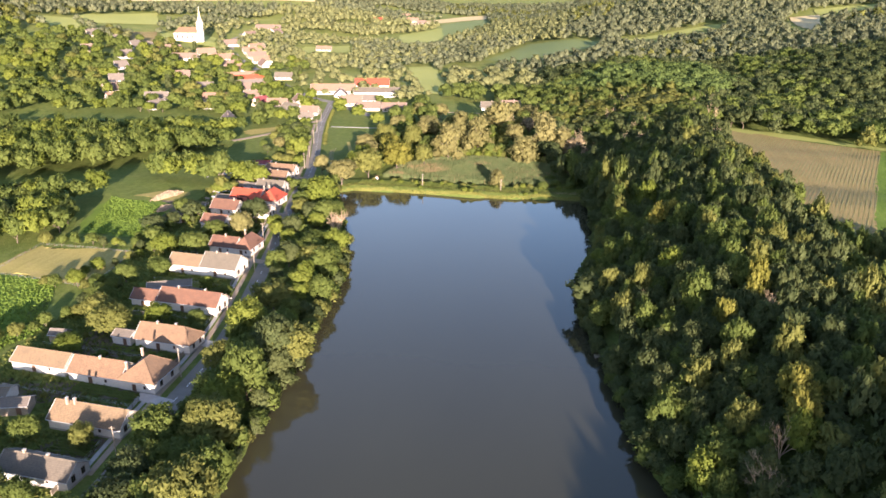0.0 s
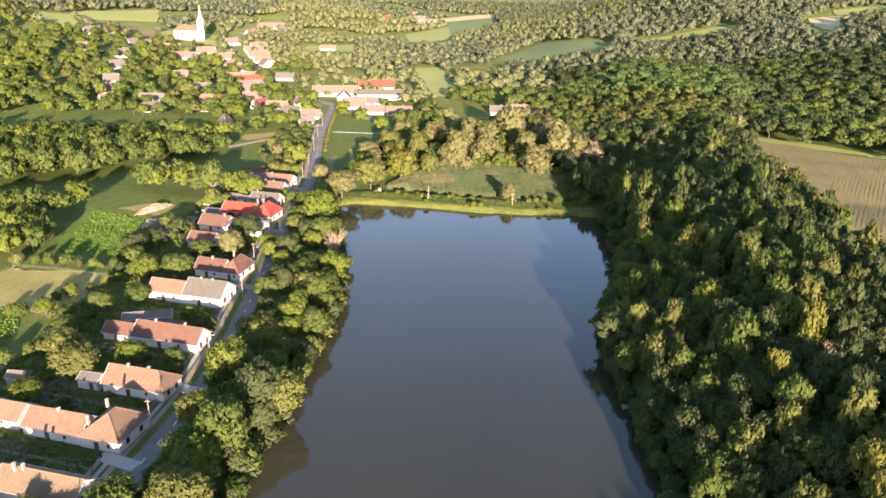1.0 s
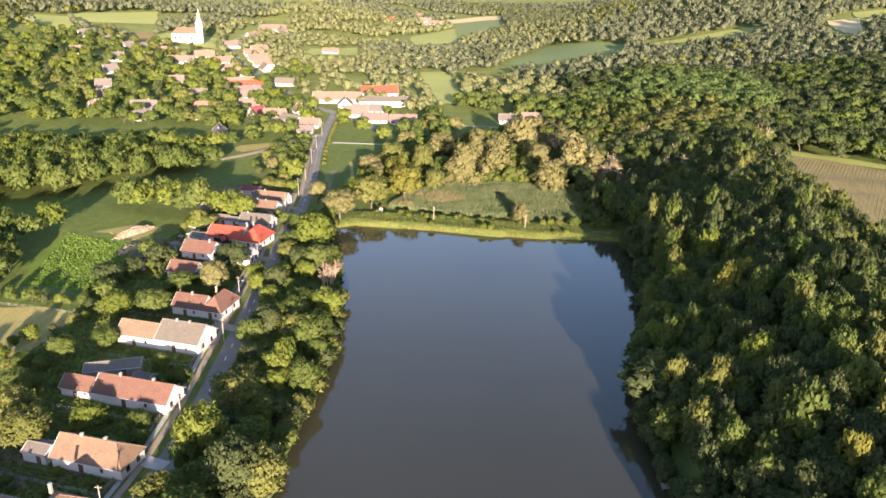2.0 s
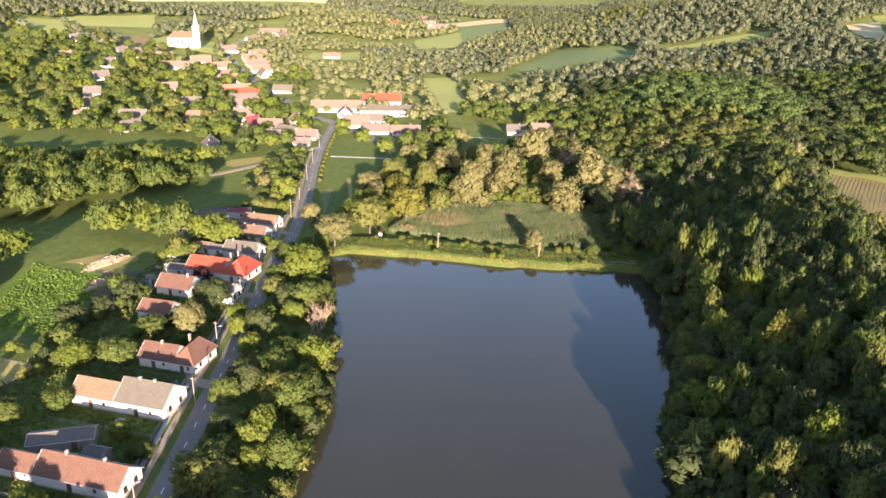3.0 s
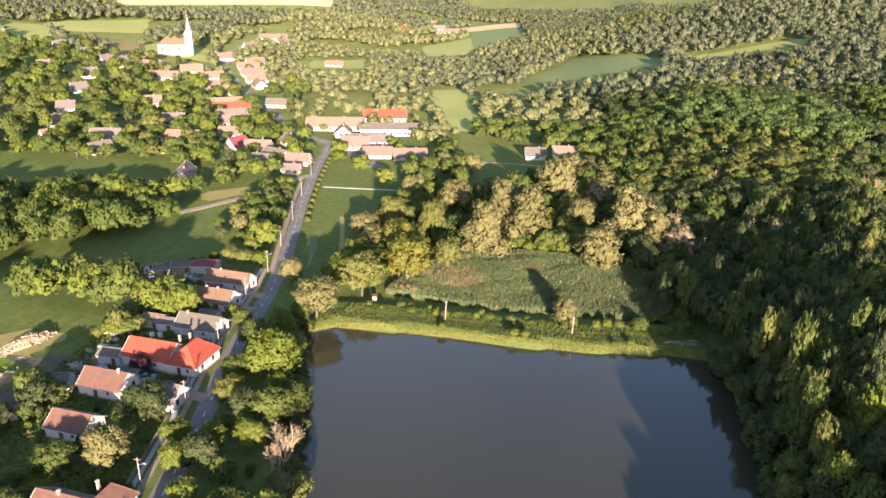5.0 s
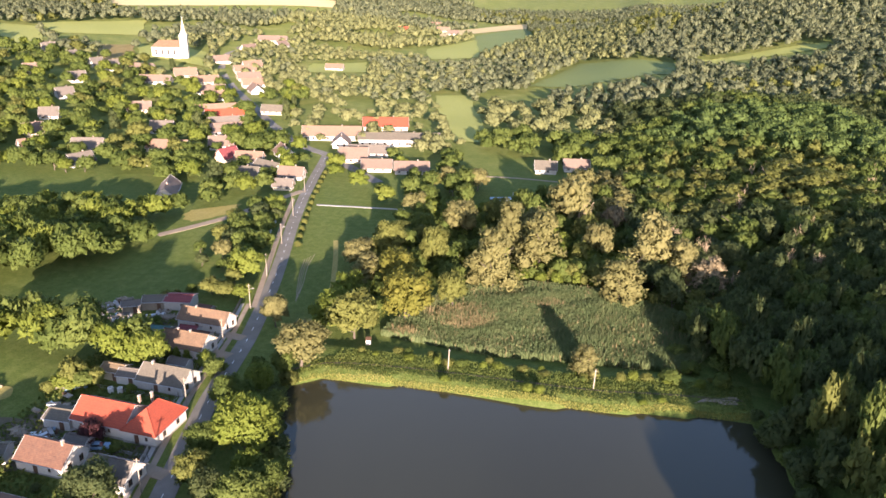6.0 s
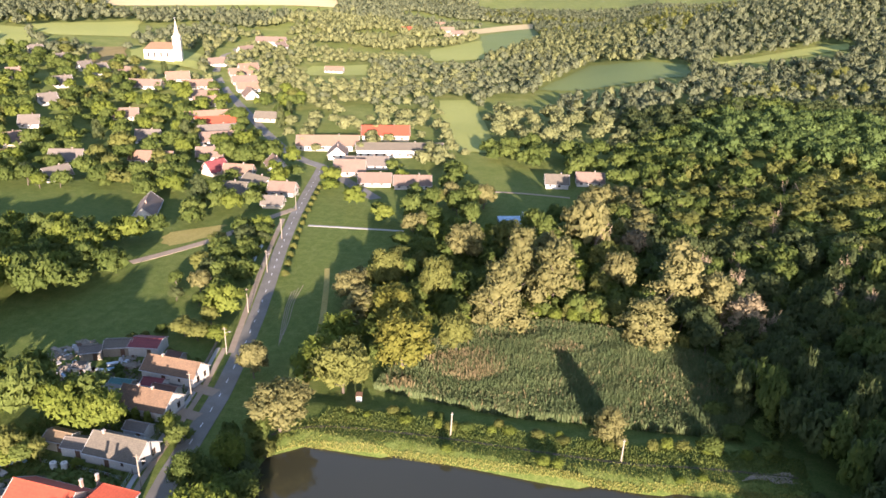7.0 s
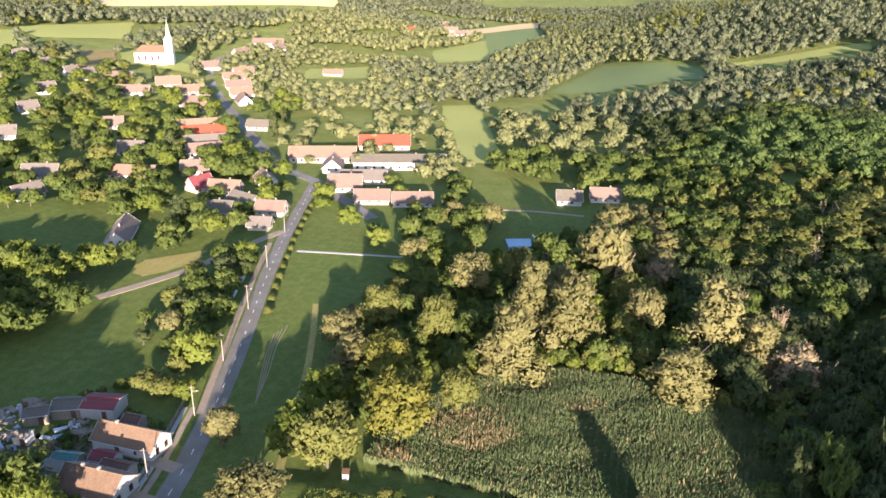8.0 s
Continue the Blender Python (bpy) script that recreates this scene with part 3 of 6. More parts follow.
def crown_arrays(seed, form, lobes, leaves, size, core=0.80, ruffle=0.55):
    """Corner points and triangles of a crown: rough cores deep inside many small leaf sprays."""
    r = np.random.RandomState(seed)
    L = crown_lobes(r, form, lobes)
    vs, fs, ns, n = [], [], [], 0
    for x, y, z, rad, flat in L:
        j = 1 + r.uniform(-0.22, 0.22, (len(OCT_V), 1))
        turn = r.uniform(0, 1.57)
        c, q = math.cos(turn), math.sin(turn)
        o = np.stack([OCT_V[:, 0] * c - OCT_V[:, 1] * q, OCT_V[:, 0] * q + OCT_V[:, 1] * c, OCT_V[:, 2]], 1)
        vs.append(o * rad * core * (0.95 if rad > 0.2 else 1.12) * j * (1, 1, flat) + (x, y, z))
        ns.append(0.6 * o + 0.4 * unit(vs[-1] - (0, 0, 0.42)) + r.normal(size=o.shape) * 0.35)
        fs.append(OCT_F + n)
        n += len(OCT_V)
    w = L[:, 3] ** 2
    pick = r.choice(len(L), leaves * 3, p=w / w.sum())
    d = unit(r.normal(size=(leaves * 3, 3)))
    d[:, 2] = np.where(d[:, 2] < -0.5, -d[:, 2], d[:, 2])
    # leaves gather in sprays on each bough
    spray = np.sin(d[:, 0] * 7 + pick) + np.sin(d[:, 1] * 7 + 2 * pick) + np.sin(d[:, 2] * 7 + 3 * pick)
    reach = L[pick, 3] * (0.97 + 0.075 * spray + r.normal(size=leaves * 3) * 0.12)
    p = L[pick, :3] + d * np.stack([np.ones(len(pick)), np.ones(len(pick)), L[pick, 4]], 1) * reach[:, None]
    keep = np.ones(len(p), bool)
    for k, (x, y, z, rad, flat) in enumerate(L):
        keep &= ~((np.linalg.norm((p - (x, y, z)) / (1, 1, flat), axis=1) < rad * 0.78) & (pick != k))
    p, d = p[keep][:leaves], d[keep][:leaves]
    m = len(p)
    whole = unit(p - (0, 0, 0.45))
    nrm = unit(0.55 * d + 0.45 * whole + r.normal(size=(m, 3)) * ruffle + (0, 0, 0.12))
    # sprays stand out from their bough, tips outwards and a little up
    lean = unit(0.5 * d + 0.3 * whole + (0, 0, 0.35) + r.normal(size=(m, 3)) * 0.5)
    u = unit(lean - nrm * (lean * nrm).sum(axis=1)[:, None] * 0.80)
    v = unit(np.cross(nrm, u))
    s = size * r.uniform(0.55, 1.45, (m, 1))
    blade = np.stack([p + u * s * 1.25, p - u * s * 0.75 + v * s * 0.72, p - u * s * 0.75 - v * s * 0.72], 1).reshape(-1, 3)
    k = n + 3 * np.arange(m)
    vs.append(blade)
    fs.append(np.stack([k, k + 1, k + 2], 1))
    soft = unit(0.25 * d + 0.35 * whole + 0.65 * nrm)
    ns.append(np.repeat(soft, 3, axis=0))
    return np.concatenate(vs), np.concatenate(fs), unit(np.concatenate(ns))


def trunk_build(seed, form, thick=0.022):
    """Tapered trunk with limbs that fork into the crown, for a tree one unit high."""
    r = np.random.RandomState(seed + 50)
    b = Build()
    if form == "bush":
        for k in range(3):
            a = k * 2.1 + r.uniform(-0.4, 0.4)
            b.tube((0, 0, -0.03), (math.cos(a) * 0.2, math.sin(a) * 0.2, 0.45), thick * 0.8, thick * 0.3, 5)
        return b
    top = 0.50 if form == "broad" else 0.72
    pts = [Vector((0, 0, -0.03))]
    for k in range(1, 5):
        pts.append(Vector((r.uniform(-0.02, 0.02) * k, r.uniform(-0.02, 0.02) * k, top * k / 4)))
    for k in range(4):
        b.tube(pts[k], pts[k + 1], thick * (1 - 0.19 * k) * (1.3 if k == 0 else 1), thick * (1 - 0.19 * (k + 1)), 6)
    for k in range(5):
        a = k * 2.4 + r.uniform(-0.3, 0.3)
        s = pts[1 + k % 3].lerp(pts[2 + k % 3], r.uniform(0, 1))
        e = s + Vector((math.cos(a) * 0.24, math.sin(a) * 0.24, r.uniform(0.14, 0.28)))
        mid = s.lerp(e, 0.5) + Vector((0, 0, -0.02))
        b.tube(s, mid, thick * 0.5, thick * 0.34, 4)
        b.tube(mid, e, thick * 0.34, thick * 0.10, 3)
    return b


def bare_build(seed, thick=0.014):
    """A leafless tree, forking four times."""
    r = np.random.RandomState(seed)
    b = Build()

    def fork(p, d, length, rad, depth):
        q = p + d * length
        b.tube(p, q, rad, rad * 0.62, 5 if depth > 1 else 4)
        if depth == 0:
            return
        for _ in range(3 if depth > 2 else 2 + int(r.rand() < 0.6)):
            nd = (d + Vector(r.normal(size=3)) * 0.42 + Vector((0, 0, 0.18))).normalized()
            fork(p.lerp(q, r.uniform(0.65, 1.0)), nd, length * r.uniform(0.58, 0.82), rad * 0.60, depth - 1)

    for _ in range(2):
        fork(Vector((0, 0, -0.02)), (Vector((0.04, 0.02, 1)) + Vector(r.normal(size=3)) * 0.2).normalized(), 0.30, thick, 4)
    return b


FORMS, CROWNS = {}, {}
for form in ("broad", "tall"):
    for k in range(4):
        FORMS[form + "_mid", k] = (crown_arrays(700 + 7 * k + len(form), form, 18, 820, {"broad": 0.043, "tall": 0.034}[form], 0.78, 0.38), trunk_build(k + 9, form).mesh("trunk", BARK))
for k in range(6):
    FORMS["broad_wood", k] = (crown_arrays(900 + 7 * k, "broad", 22, 1150, 0.036, 0.76), trunk_build(k + 20, "broad", 0.018).mesh("trunk", BARK))
for form in ("broad", "tall", "bush"):
    for k in range(6):
        lobes = {"broad": 32, "tall": 32, "bush": 10}[form]
        FORMS[form, k] = (crown_arrays(100 + 7 * k + len(form), form, lobes, {"broad": 2300, "tall": 2100, "bush": 520}[form],
                                       {"broad": 0.0265, "tall": 0.022, "bush": 0.060}[form], 0.76),
                          trunk_build(k, form).mesh("trunk", BARK))


def crown_mesh(form, k, leaf):
    if (form, k, leaf) not in CROWNS:
        CROWNS[form, k, leaf] = mesh_arrays("crown", FORMS[form, k][0][0], FORMS[form, k][0][1], LEAF[leaf], FORMS[form, k][0][2])
    return CROWNS[form, k, leaf]


TREE_WORDS = {
    "green": "leafy green broad-crowned tree", "dark": "dark green oak with a dense crown", "olive": "olive-green tree with sunlit yellowish leaves",
    "willow": "tall silver-green willow with feathery foliage", "lime": "bright yellow-green young tree", "tan": "half-dry tree with pinkish tan leaves",
    "plum": "small tree with dark purple leaves", "gold": "tall tree with golden green sunlit leaves", "fresh": "fresh green young tree", "valley": "pale green tree with soft foliage", "far": "distant green tree"}
tree_rng = random.Random(5)


def tree(x, y, h, rad, leaf="green", form="broad", where="on the grass", group=""):
    """A tree h metres high with a crown rad metres in radius."""
    if form in ("broad", "tall") and (y > 410 or (x < -141 and y > 190)):
        form += "_mid"
    k = tree_rng.randrange(4 if "mid" in form else 6)
    wide = rad / {"broad": 0.46, "tall": 0.27, "bush": 0.50, "broad_mid": 0.46, "broad_wood": 0.46, "tall_mid": 0.27}[form]
    name = "shrub" if form == "bush" else {"dark": "oak_tree", "willow": "willow_tree", "olive": "acacia_tree", "tan": "willow_tree"}.get(leaf, "tree")
    m = pose(x, y, gz(x, y) - 0.1, tree_rng.uniform(-4, 4), tree_rng.uniform(-4, 4), tree_rng.uniform(0, 360)) @ Matrix.Diagonal((wide * tree_rng.uniform(0.86, 1.14), wide * tree_rng.uniform(0.86, 1.14), h, 1))
    ob = thing(name, m, TREE_WORDS[leaf].replace(" tree", " shrub" if form == "bush" else " tree") + " " + where, "shrub" if form == "bush" else "tree", group)
    part("trunk", FORMS[form, k][1], None, ob)
    part("crown", crown_mesh(form, k, leaf), None, ob)
    return ob


def bare_tree(x, y, h, seed, where):
    ob = thing("dead_tree", pose(x, y, gz(x, y) - 0.1, 0, 0, seed * 77) @ Matrix.Diagonal((h * 0.8, h * 0.8, h, 1)), "bare pale dead tree with forked branches " + where, "tree", "dead trees")
    part("dead_wood", bare_build(seed), DEADWOOD, ob)
    return ob


# low detail crowns for woods, joined
FAR = {form: [crown_arrays(300 + 11 * k + len(form), form, n, leaves, size, 0.80, 0.40) for k in range(6)]
       for form, n, leaves, size in (("broad", 9, 270, 0.066), ("tall", 9, 270, 0.054))}
WOODS = [crown_arrays(340 + 13 * k, "broad", 13, 560, 0.049, 0.78, 0.45) for k in range(6)]
FARTHER = [crown_arrays(600 + k, "broad", 4, 66, 0.115, 0.84, 0.28) for k in range(6)]
FARTHEST = [crown_arrays(500 + k, "bush", 2, 22, 0.18, 0.86, 0.28) for k in range(6)]


def woods(name, pts, leaf, label, seed, shapes, spread=0.92):
    """Many trees joined into one mesh: rows of x, y, height, crown radius."""
    if not len(pts):
        return None
    r = np.random.RandomState(seed)
    vs, fs, ns, tones, n = [], [], [], [], 0
    zs = ground_z(pts[:, 0], pts[:, 1])
    for (x, y, h, rad), z in zip(pts, zs):
        V, F, N = shapes[r.randint(len(shapes))]
        a = r.uniform(0, 6.283)
        c, s, w = math.cos(a), math.sin(a), rad / 0.46
        vs.append(np.stack([(V[:, 0] * c - V[:, 1] * s) * w + x, (V[:, 0] * s + V[:, 1] * c) * w + y, V[:, 2] * h + z], 1))
        fs.append(F + n)
        ns.append(np.stack([N[:, 0] * c - N[:, 1] * s, N[:, 0] * s + N[:, 1] * c, N[:, 2]], 1))
        tones.append(np.full(len(V), r.rand(), dtype=np.float32))
        n += len(V)
    me = mesh_arrays(name, np.concatenate(vs), np.concatenate(fs), LEAF[leaf], np.concatenate(ns))
    me.attributes.new("tone", "FLOAT", "POINT").data.foreach_set("value", np.concatenate(tones))
    return tagged(new(name, me), label, "woods", kind="stuff")


def scatter(x0, y0, x1, y1, gap, seed, jitter=0.42):
    r = np.random.RandomState(seed)
    xs, ys = np.meshgrid(np.arange(x0, x1, gap), np.arange(y0, y1, gap * 0.9))
    xs = xs + (np.arange(xs.shape[0]) % 2 * gap / 2)[:, None] + r.uniform(-jitter, jitter, xs.shape) * gap
    ys = ys + r.uniform(-jitter, jitter, ys.shape) * gap
    return xs.ravel(), ys.ravel(), r


HILL_WOOD = [(26, 60), (25, 110), (16.5, 132), (9, 165), (1, 190), (0, 215), (3, 245), (2, 270), (0, 292), (-4, 303), (-10, 318), (-22, 332), (-18, 372), (40, 412), (54, 408), (58, 330), (64, 235), (74, 205), (95, 150), (110, 60), (110, -40), (30, -40)]
# open land, where no woods grow
OPEN = [
    LAKE, FIELD_R, FIELD_G, VERGE,
    [(-175, 282), (-146, 284), (-150, 312), (-182, 312), (-182, 300)],                             # sheds and wood piles
    [(-240, 110), (-70, 110), (-70, 262), (-152, 262), (-196, 256), (-192, 206), (-178, 194), (-240, 190)],      # gardens, yards and crop fields
    [(-72, 60), (-110, 60), (-110, 300), (-155, 310), (-110, 305)],
    [(-152, 255), (-118, 255), (-118, 300), (-128, 325), (-160, 322), (-152, 296), (-146, 284)],   # yards by the road
    [(-300, 235), (-240, 262), (-203, 318), (-188, 368), (-152, 352), (-155, 318), (-178, 298), (-206, 294), (-208, 258), (-240, 236)],  # meadow
    [(-360, 330), (-300, 362), (-232, 392), (-214, 402), (-255, 425), (-360, 395)],                # upper meadow
    [(-148, 352), (-128, 318), (-118, 300), (-112, 318), (-124, 372), (-122, 420), (-165, 425)],   # lawns by the road
    [(-112, 284), (-3, 296), (-3, 316), (-29, 322), (-26, 352), (-42, 361), (-66, 361), (-84, 352), (-100, 322)],  # dam and reeds
    [(-135, 520), (-112, 470), (-98, 428), (-82, 428), (-66, 470), (-78, 520)],                    # paddock
    [(-348, 752), (-280, 780), (-308, 855), (-355, 810)],
    [(-200, 245), (-150, 258), (-150, 277), (-172, 272), (-195, 266)],                             # brushwood heaps and yards
    [(-200, 358), (-172, 360), (-160, 366), (-166, 392), (-180, 398), (-178, 410), (-192, 404), (-208, 388)],    # sunny garden and lane
] + [c for c, _, _ in DISTANT]


def clear(x, y, margin_road=7.0):
    ok = np.ones(x.shape, bool)
    for poly in OPEN:
        ok &= ~inside(x, y, poly)
    for line in (ROAD, STREET, [(-200, 360), (-194, 371), (-186, 388), (-182, 408), (-176, 428)]):
        ok &= segment_distance(x, y, line)[0] > margin_road
    return ok


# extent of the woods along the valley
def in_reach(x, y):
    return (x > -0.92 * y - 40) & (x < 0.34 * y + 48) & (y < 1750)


# ---------------------------------------------------------------- houses
def window(parent, x, y, z, w, h, side):
    """A window on the side s, n, e or w of a house, with frame, sill and pane, at its lower middle."""
    f, g, s = Build(), Build(), Build()
    t = 0.09

    def slab(b, a0, a1, z0, z1, d0, d1):
        if side in "sn":
            k = -1 if side == "s" else 1
            b.box(x + a0, min(y + k * d0, y + k * d1), z + z0, x + a1, max(y + k * d0, y + k * d1), z + z1)
        else:
            k = 1 if side == "e" else -1
            b.box(min(x + k * d0, x + k * d1), y + a0, z + z0, max(x + k * d0, x + k * d1), y + a1, z + z1)

    slab(f, -w / 2, -w / 2 + t, 0, h, -0.05, 0.035)
    slab(f, w / 2 - t, w / 2, 0, h, -0.05, 0.035)
    slab(f, -w / 2 + t, w / 2 - t, h - t, h, -0.05, 0.03)
    slab(f, -w / 2 + t, w / 2 - t, 0, t, -0.05, 0.03)
    slab(f, -t / 3, t / 3, t, h - t, -0.05, 0.028)
    slab(g, -w / 2 + t, w / 2 - t, t, h - t, -0.05, 0.012)
    slab(s, -w / 2 - 0.06, w / 2 + 0.06, -0.07, -0.005, -0.05, 0.10)
    win = part("window", g, GLASS, parent, "dark window pane")
    part("window_frame", f, DARK_WOOD, win, "brown wooden frame")
    part("window_sill", s, CONCRETE, win)


def block(ob, x0, x1, y0, y1, eave, ridge, roof, wall, ends="gg", along="x", over=0.35, plinth=True, base=0.0):
    """Walls and roof over a rectangle. ends: g gable, h hip, for the low and the high end of the ridge."""
    flip = along == "y"
    if flip:
        x0, x1, y0, y1 = y0, y1, x0, x1
    sw = (lambda p: (p[1], p[0], p[2])) if flip else (lambda p: p)
    yc, hw = (y0 + y1) / 2, (y1 - y0) / 2
    sl = (ridge - eave) / hw
    w = Build()
    lo, hi = base - 0.6, eave
    w.box(*[*sw((x0, y0, lo))], *[*sw((x1, y1, hi))])
    for end, xe in zip(ends, (x0, x1)):
        if end == "g":
            d = 0.25 if xe == x0 else -0.25
            vs = [sw(p) for p in ((xe, y0, eave), (xe, y1, eave), (xe, yc, ridge - 0.12), (xe + d, y0, eave), (xe + d, y1, eave), (xe + d, yc, ridge - 0.12))]
            w.add(vs, [(0, 1, 2), (5, 4, 3), (0, 3, 4, 1), (1, 4, 5, 2), (2, 5, 3, 0)])
    part("wall", w, wall, ob)
    if plinth:
        p = Build()
        p.box(*[*sw((x0 - 0.05, y0 - 0.05, lo + 0.05))], *[*sw((x1 + 0.05, y1 + 0.05, base + 0.38))])
        part("plinth", p, PLINTH, ob, "grey stone plinth")
    ze, t = eave - sl * over, 0.14
    hip = [hw * 0.85 if e == "h" else 0 for e in ends]
    r0, r1 = (x0 + hip[0] if hip[0] else x0 - over), (x1 - hip[1] if hip[1] else x1 + over)
    for ya in (y0 - over, y1 + over):
        b = Build()
        b.slab(*[sw(p) for p in ((x0 - over, ya, ze + t), (x1 + over, ya, ze + t), (r1, yc, ridge + t), (r0, yc, ridge + t))], t)
        part("roof_slope", b, roof, ob)
        g = Build()
        s = -1 if ya < yc else 1
        a, c = sw((x0 - over, ya + s * 0.06, ze + 0.02)), sw((x1 + over, ya + s * 0.06, ze + 0.02))
        g.tube(a, c, 0.07, 0.07, 6)
        part("gutter", g, METAL, ob, "grey metal gutter")
    for k, xe, re in ((0, x0 - over, r0), (1, x1 + over, r1)):
        if ends[k] == "h":
            b = Build()
            b.wedge(sw((xe, y0 - over, ze + t)), sw((xe, y1 + over, ze + t)), sw((re, yc, ridge + t)), t)
            part("roof_slope", b, roof, ob)
            for yy in (y0 - over, y1 + over):
                c = Build()
                c.tube(sw((xe, yy, ze + t + 0.02)), sw((re, yc, ridge + t + 0.02)), 0.10, 0.10, 6)
                part("ridge_tiles", c, roof, ob)
        else:
            for ya in (y0 - over, y1 + over):
                c = Build()
                c.tube(sw((xe, ya, ze + t)), sw((xe, yc, ridge + t)), 0.07, 0.07, 5)
                part("verge", c, CONCRETE, ob)
    c = Build()
    c.tube(sw((r0, yc, ridge + t + 0.02)), sw((r1, yc, ridge + t + 0.02)), 0.12, 0.12, 6)
    part("ridge_tiles", c, roof, ob)


def chimney(ob, x, y, z0, z1, mat=None):
    z1 -= 0.35
    b = Build().box(x - 0.21, y - 0.24, z0, x + 0.21, y + 0.24, z1)
    c = part("chimney", b, mat or BRICK, ob, "brick chimney")
    part("chimney_cap", Build().box(x - 0.27, y - 0.30, z1 + 0.004, x + 0.27, y + 0.30, z1 + 0.10), CONCRETE, c)


def door(ob, x, y, z, side):
    b = Build()
    if side == "s":
        b.box(x - 0.5, y - 0.05, z, x + 0.5, y + 0.1, z + 2.05)
    else:
        b.box(x - 0.1, y - 0.5, z, x + 0.05, y + 0.5, z + 2.05)
    part("door", b, DARK_WOOD, ob, "brown wooden door")


FOOTPRINTS = []


def street_house(label, blocks, chimneys, roof, wall, yaw=0.0, ground=None, windows=True):
    """A one-storey house. blocks: x0, x1, y0, y1, eave, ridge, ends, along (metres of the plan, heights over the ground)."""
    cx, cy = blocks[0][1], blocks[0][2]
    z = gz(cx - 3, cy + 3) if ground is None else ground
    ob = thing("house", pose(cx, cy, z, 0, 0, yaw), label, "house", "village houses")
    for x0, x1, y0, y1, eave, ridge, ends, along, *skin in blocks:
        FOOTPRINTS.append((x0 - 0.6, x1 + 0.6, y0 - 0.6, y1 + 0.6))
        x0, x1, y0, y1 = x0 - cx, x1 - cx, y0 - cy, y1 - cy
        rf, wl = (skin + [roof, wall][len(skin):])[:2] if skin else (roof, wall)
        block(ob, x0, x1, y0, y1, eave, ridge, rf, wl, ends, along)
        if windows:
            door(ob, x0 + (x1 - x0) * 0.42, y0, 0.02, "s")
            window(ob, x0 + (x1 - x0) * 0.72, y0, 1.15, 0.6, 0.8, "s")
            if x1 > -1.0:
                for yy in (y0 + (y1 - y0) * 0.28, y0 + (y1 - y0) * 0.72):
                    window(ob, x1, yy, 0.95, 1.0, 1.4, "e")
    for x, y, z0, z1 in chimneys:
        chimney(ob, x - cx, y - cy, z0, z1)
    return ob


R, OR, BR, TN, GR, RD, DK, WN = ROOF, ROOF["orange"], ROOF["brown"], ROOF["tan"], ROOF["grey"], ROOF["red"], ROOF["dark"], ROOF["wine"]
street_house("long white house with a weathered grey roof by the road", [(-102, -87, 89.6, 95.6, 2.3, 4.3, "gg", "x")], [(-98, 92.7, 3.6, 5.3), (-93, 92.8, 3.6, 5.2)], ROOF["weathered"], GREY_WALL)
street_house("white house with a tan tiled roof and east gable", [(-104, -87.5, 105.4, 112, 2.5, 4.9, "gg", "x")], [(-99.5, 108.4, 4.6, 6.4), (-101, 108, 4.6, 6.6)], TN, PLASTER)
street_house("white L-shaped house with a hipped orange tile roof", [(-99.2, -90.4, 121.6, 131.2, 3.0, 6.3, "hh", "y"), (-112.5, -99.2, 121.9, 128.2, 2.7, 5.2, "gg", "x")],
             [(-97.5, 128.6, 5.2, 7.4), (-98.4, 123.8, 4.0, 6.3), (-106, 125, 4.6, 6.1)], OR, PLASTER)
street_house("long white outbuilding with a pale tiled roof", [(-128, -114, 122.4, 128.3, 2.5, 4.5, "gg", "x")], [], TN, PLASTER)
street_house("white house with a mottled orange tile roof", [(-107.5, -92.6, 139.5, 146.4, 2.8, 5.5, "gh", "x")], [(-103, 143, 4.8, 6.5), (-98, 143.2, 4.8, 6.4)], OR, PLASTER)
street_house("white house with a rust-brown tiled roof", [(-115, -97.2, 160.4, 167, 2.8, 5.4, "gg", "x"), (-123.5, -115, 160.8, 165.6, 2.4, 4.3, "gg", "x")],
             [(-110, 163.8, 4.8, 6.5), (-102, 163.9, 4.8, 6.4)], BR, PLASTER)
street_house("white house with a grey roof and a tan-roofed wing", [(-115.6, -104.2, 184, 192.6, 3.2, 6.3, "gg", "x"), (-126.5, -115.6, 184.1, 190.2, 3.0, 5.4, "gg", "x", TN)],
             [(-112, 188.3, 5.6, 7.2), (-108.5, 188.3, 5.6, 7.1)], GR, PLASTER)
street_house("white house with a reddish-brown hipped roof front", [(-114, -108.4, 202.1, 211.8, 2.9, 5.9, "hh", "y"), (-123, -114, 202.2, 208.8, 2.7, 5.1, "gg", "x")],
             [(-113, 208.4, 5.0, 7.2), (-118.5, 205.4, 4.6, 6.2)], BR, PLASTER)
street_house("low grey house with a dark brown roof among trees", [(-139, -130, 224, 230.5, 2.5, 4.7, "gg", "x")], [], BR, GREY_WALL)
street_house("grey house with a rusty red tiled roof", [(-143.5, -133, 238.8, 245.6, 2.6, 5.2, "gg", "x")], [(-135, 242, 4.6, 6.4)], BR, PLASTER)
street_house("small white gabled house with a dark roof", [(-128.5, -119.4, 238.4, 244.6, 2.5, 5.0, "gg", "x")], [], DK, PLASTER)
street_house("white house with a bright red metal roof", [(-130.4, -122.8, 252.2, 262.4, 2.9, 6.3, "hh", "y"), (-142.8, -130.4, 252.5, 260.6, 2.8, 5.6, "gg", "x")],
             [(-130.6, 258.5, 5.2, 7.1), (-129.5, 261, 4.0, 6.6)], RD, PLASTER)
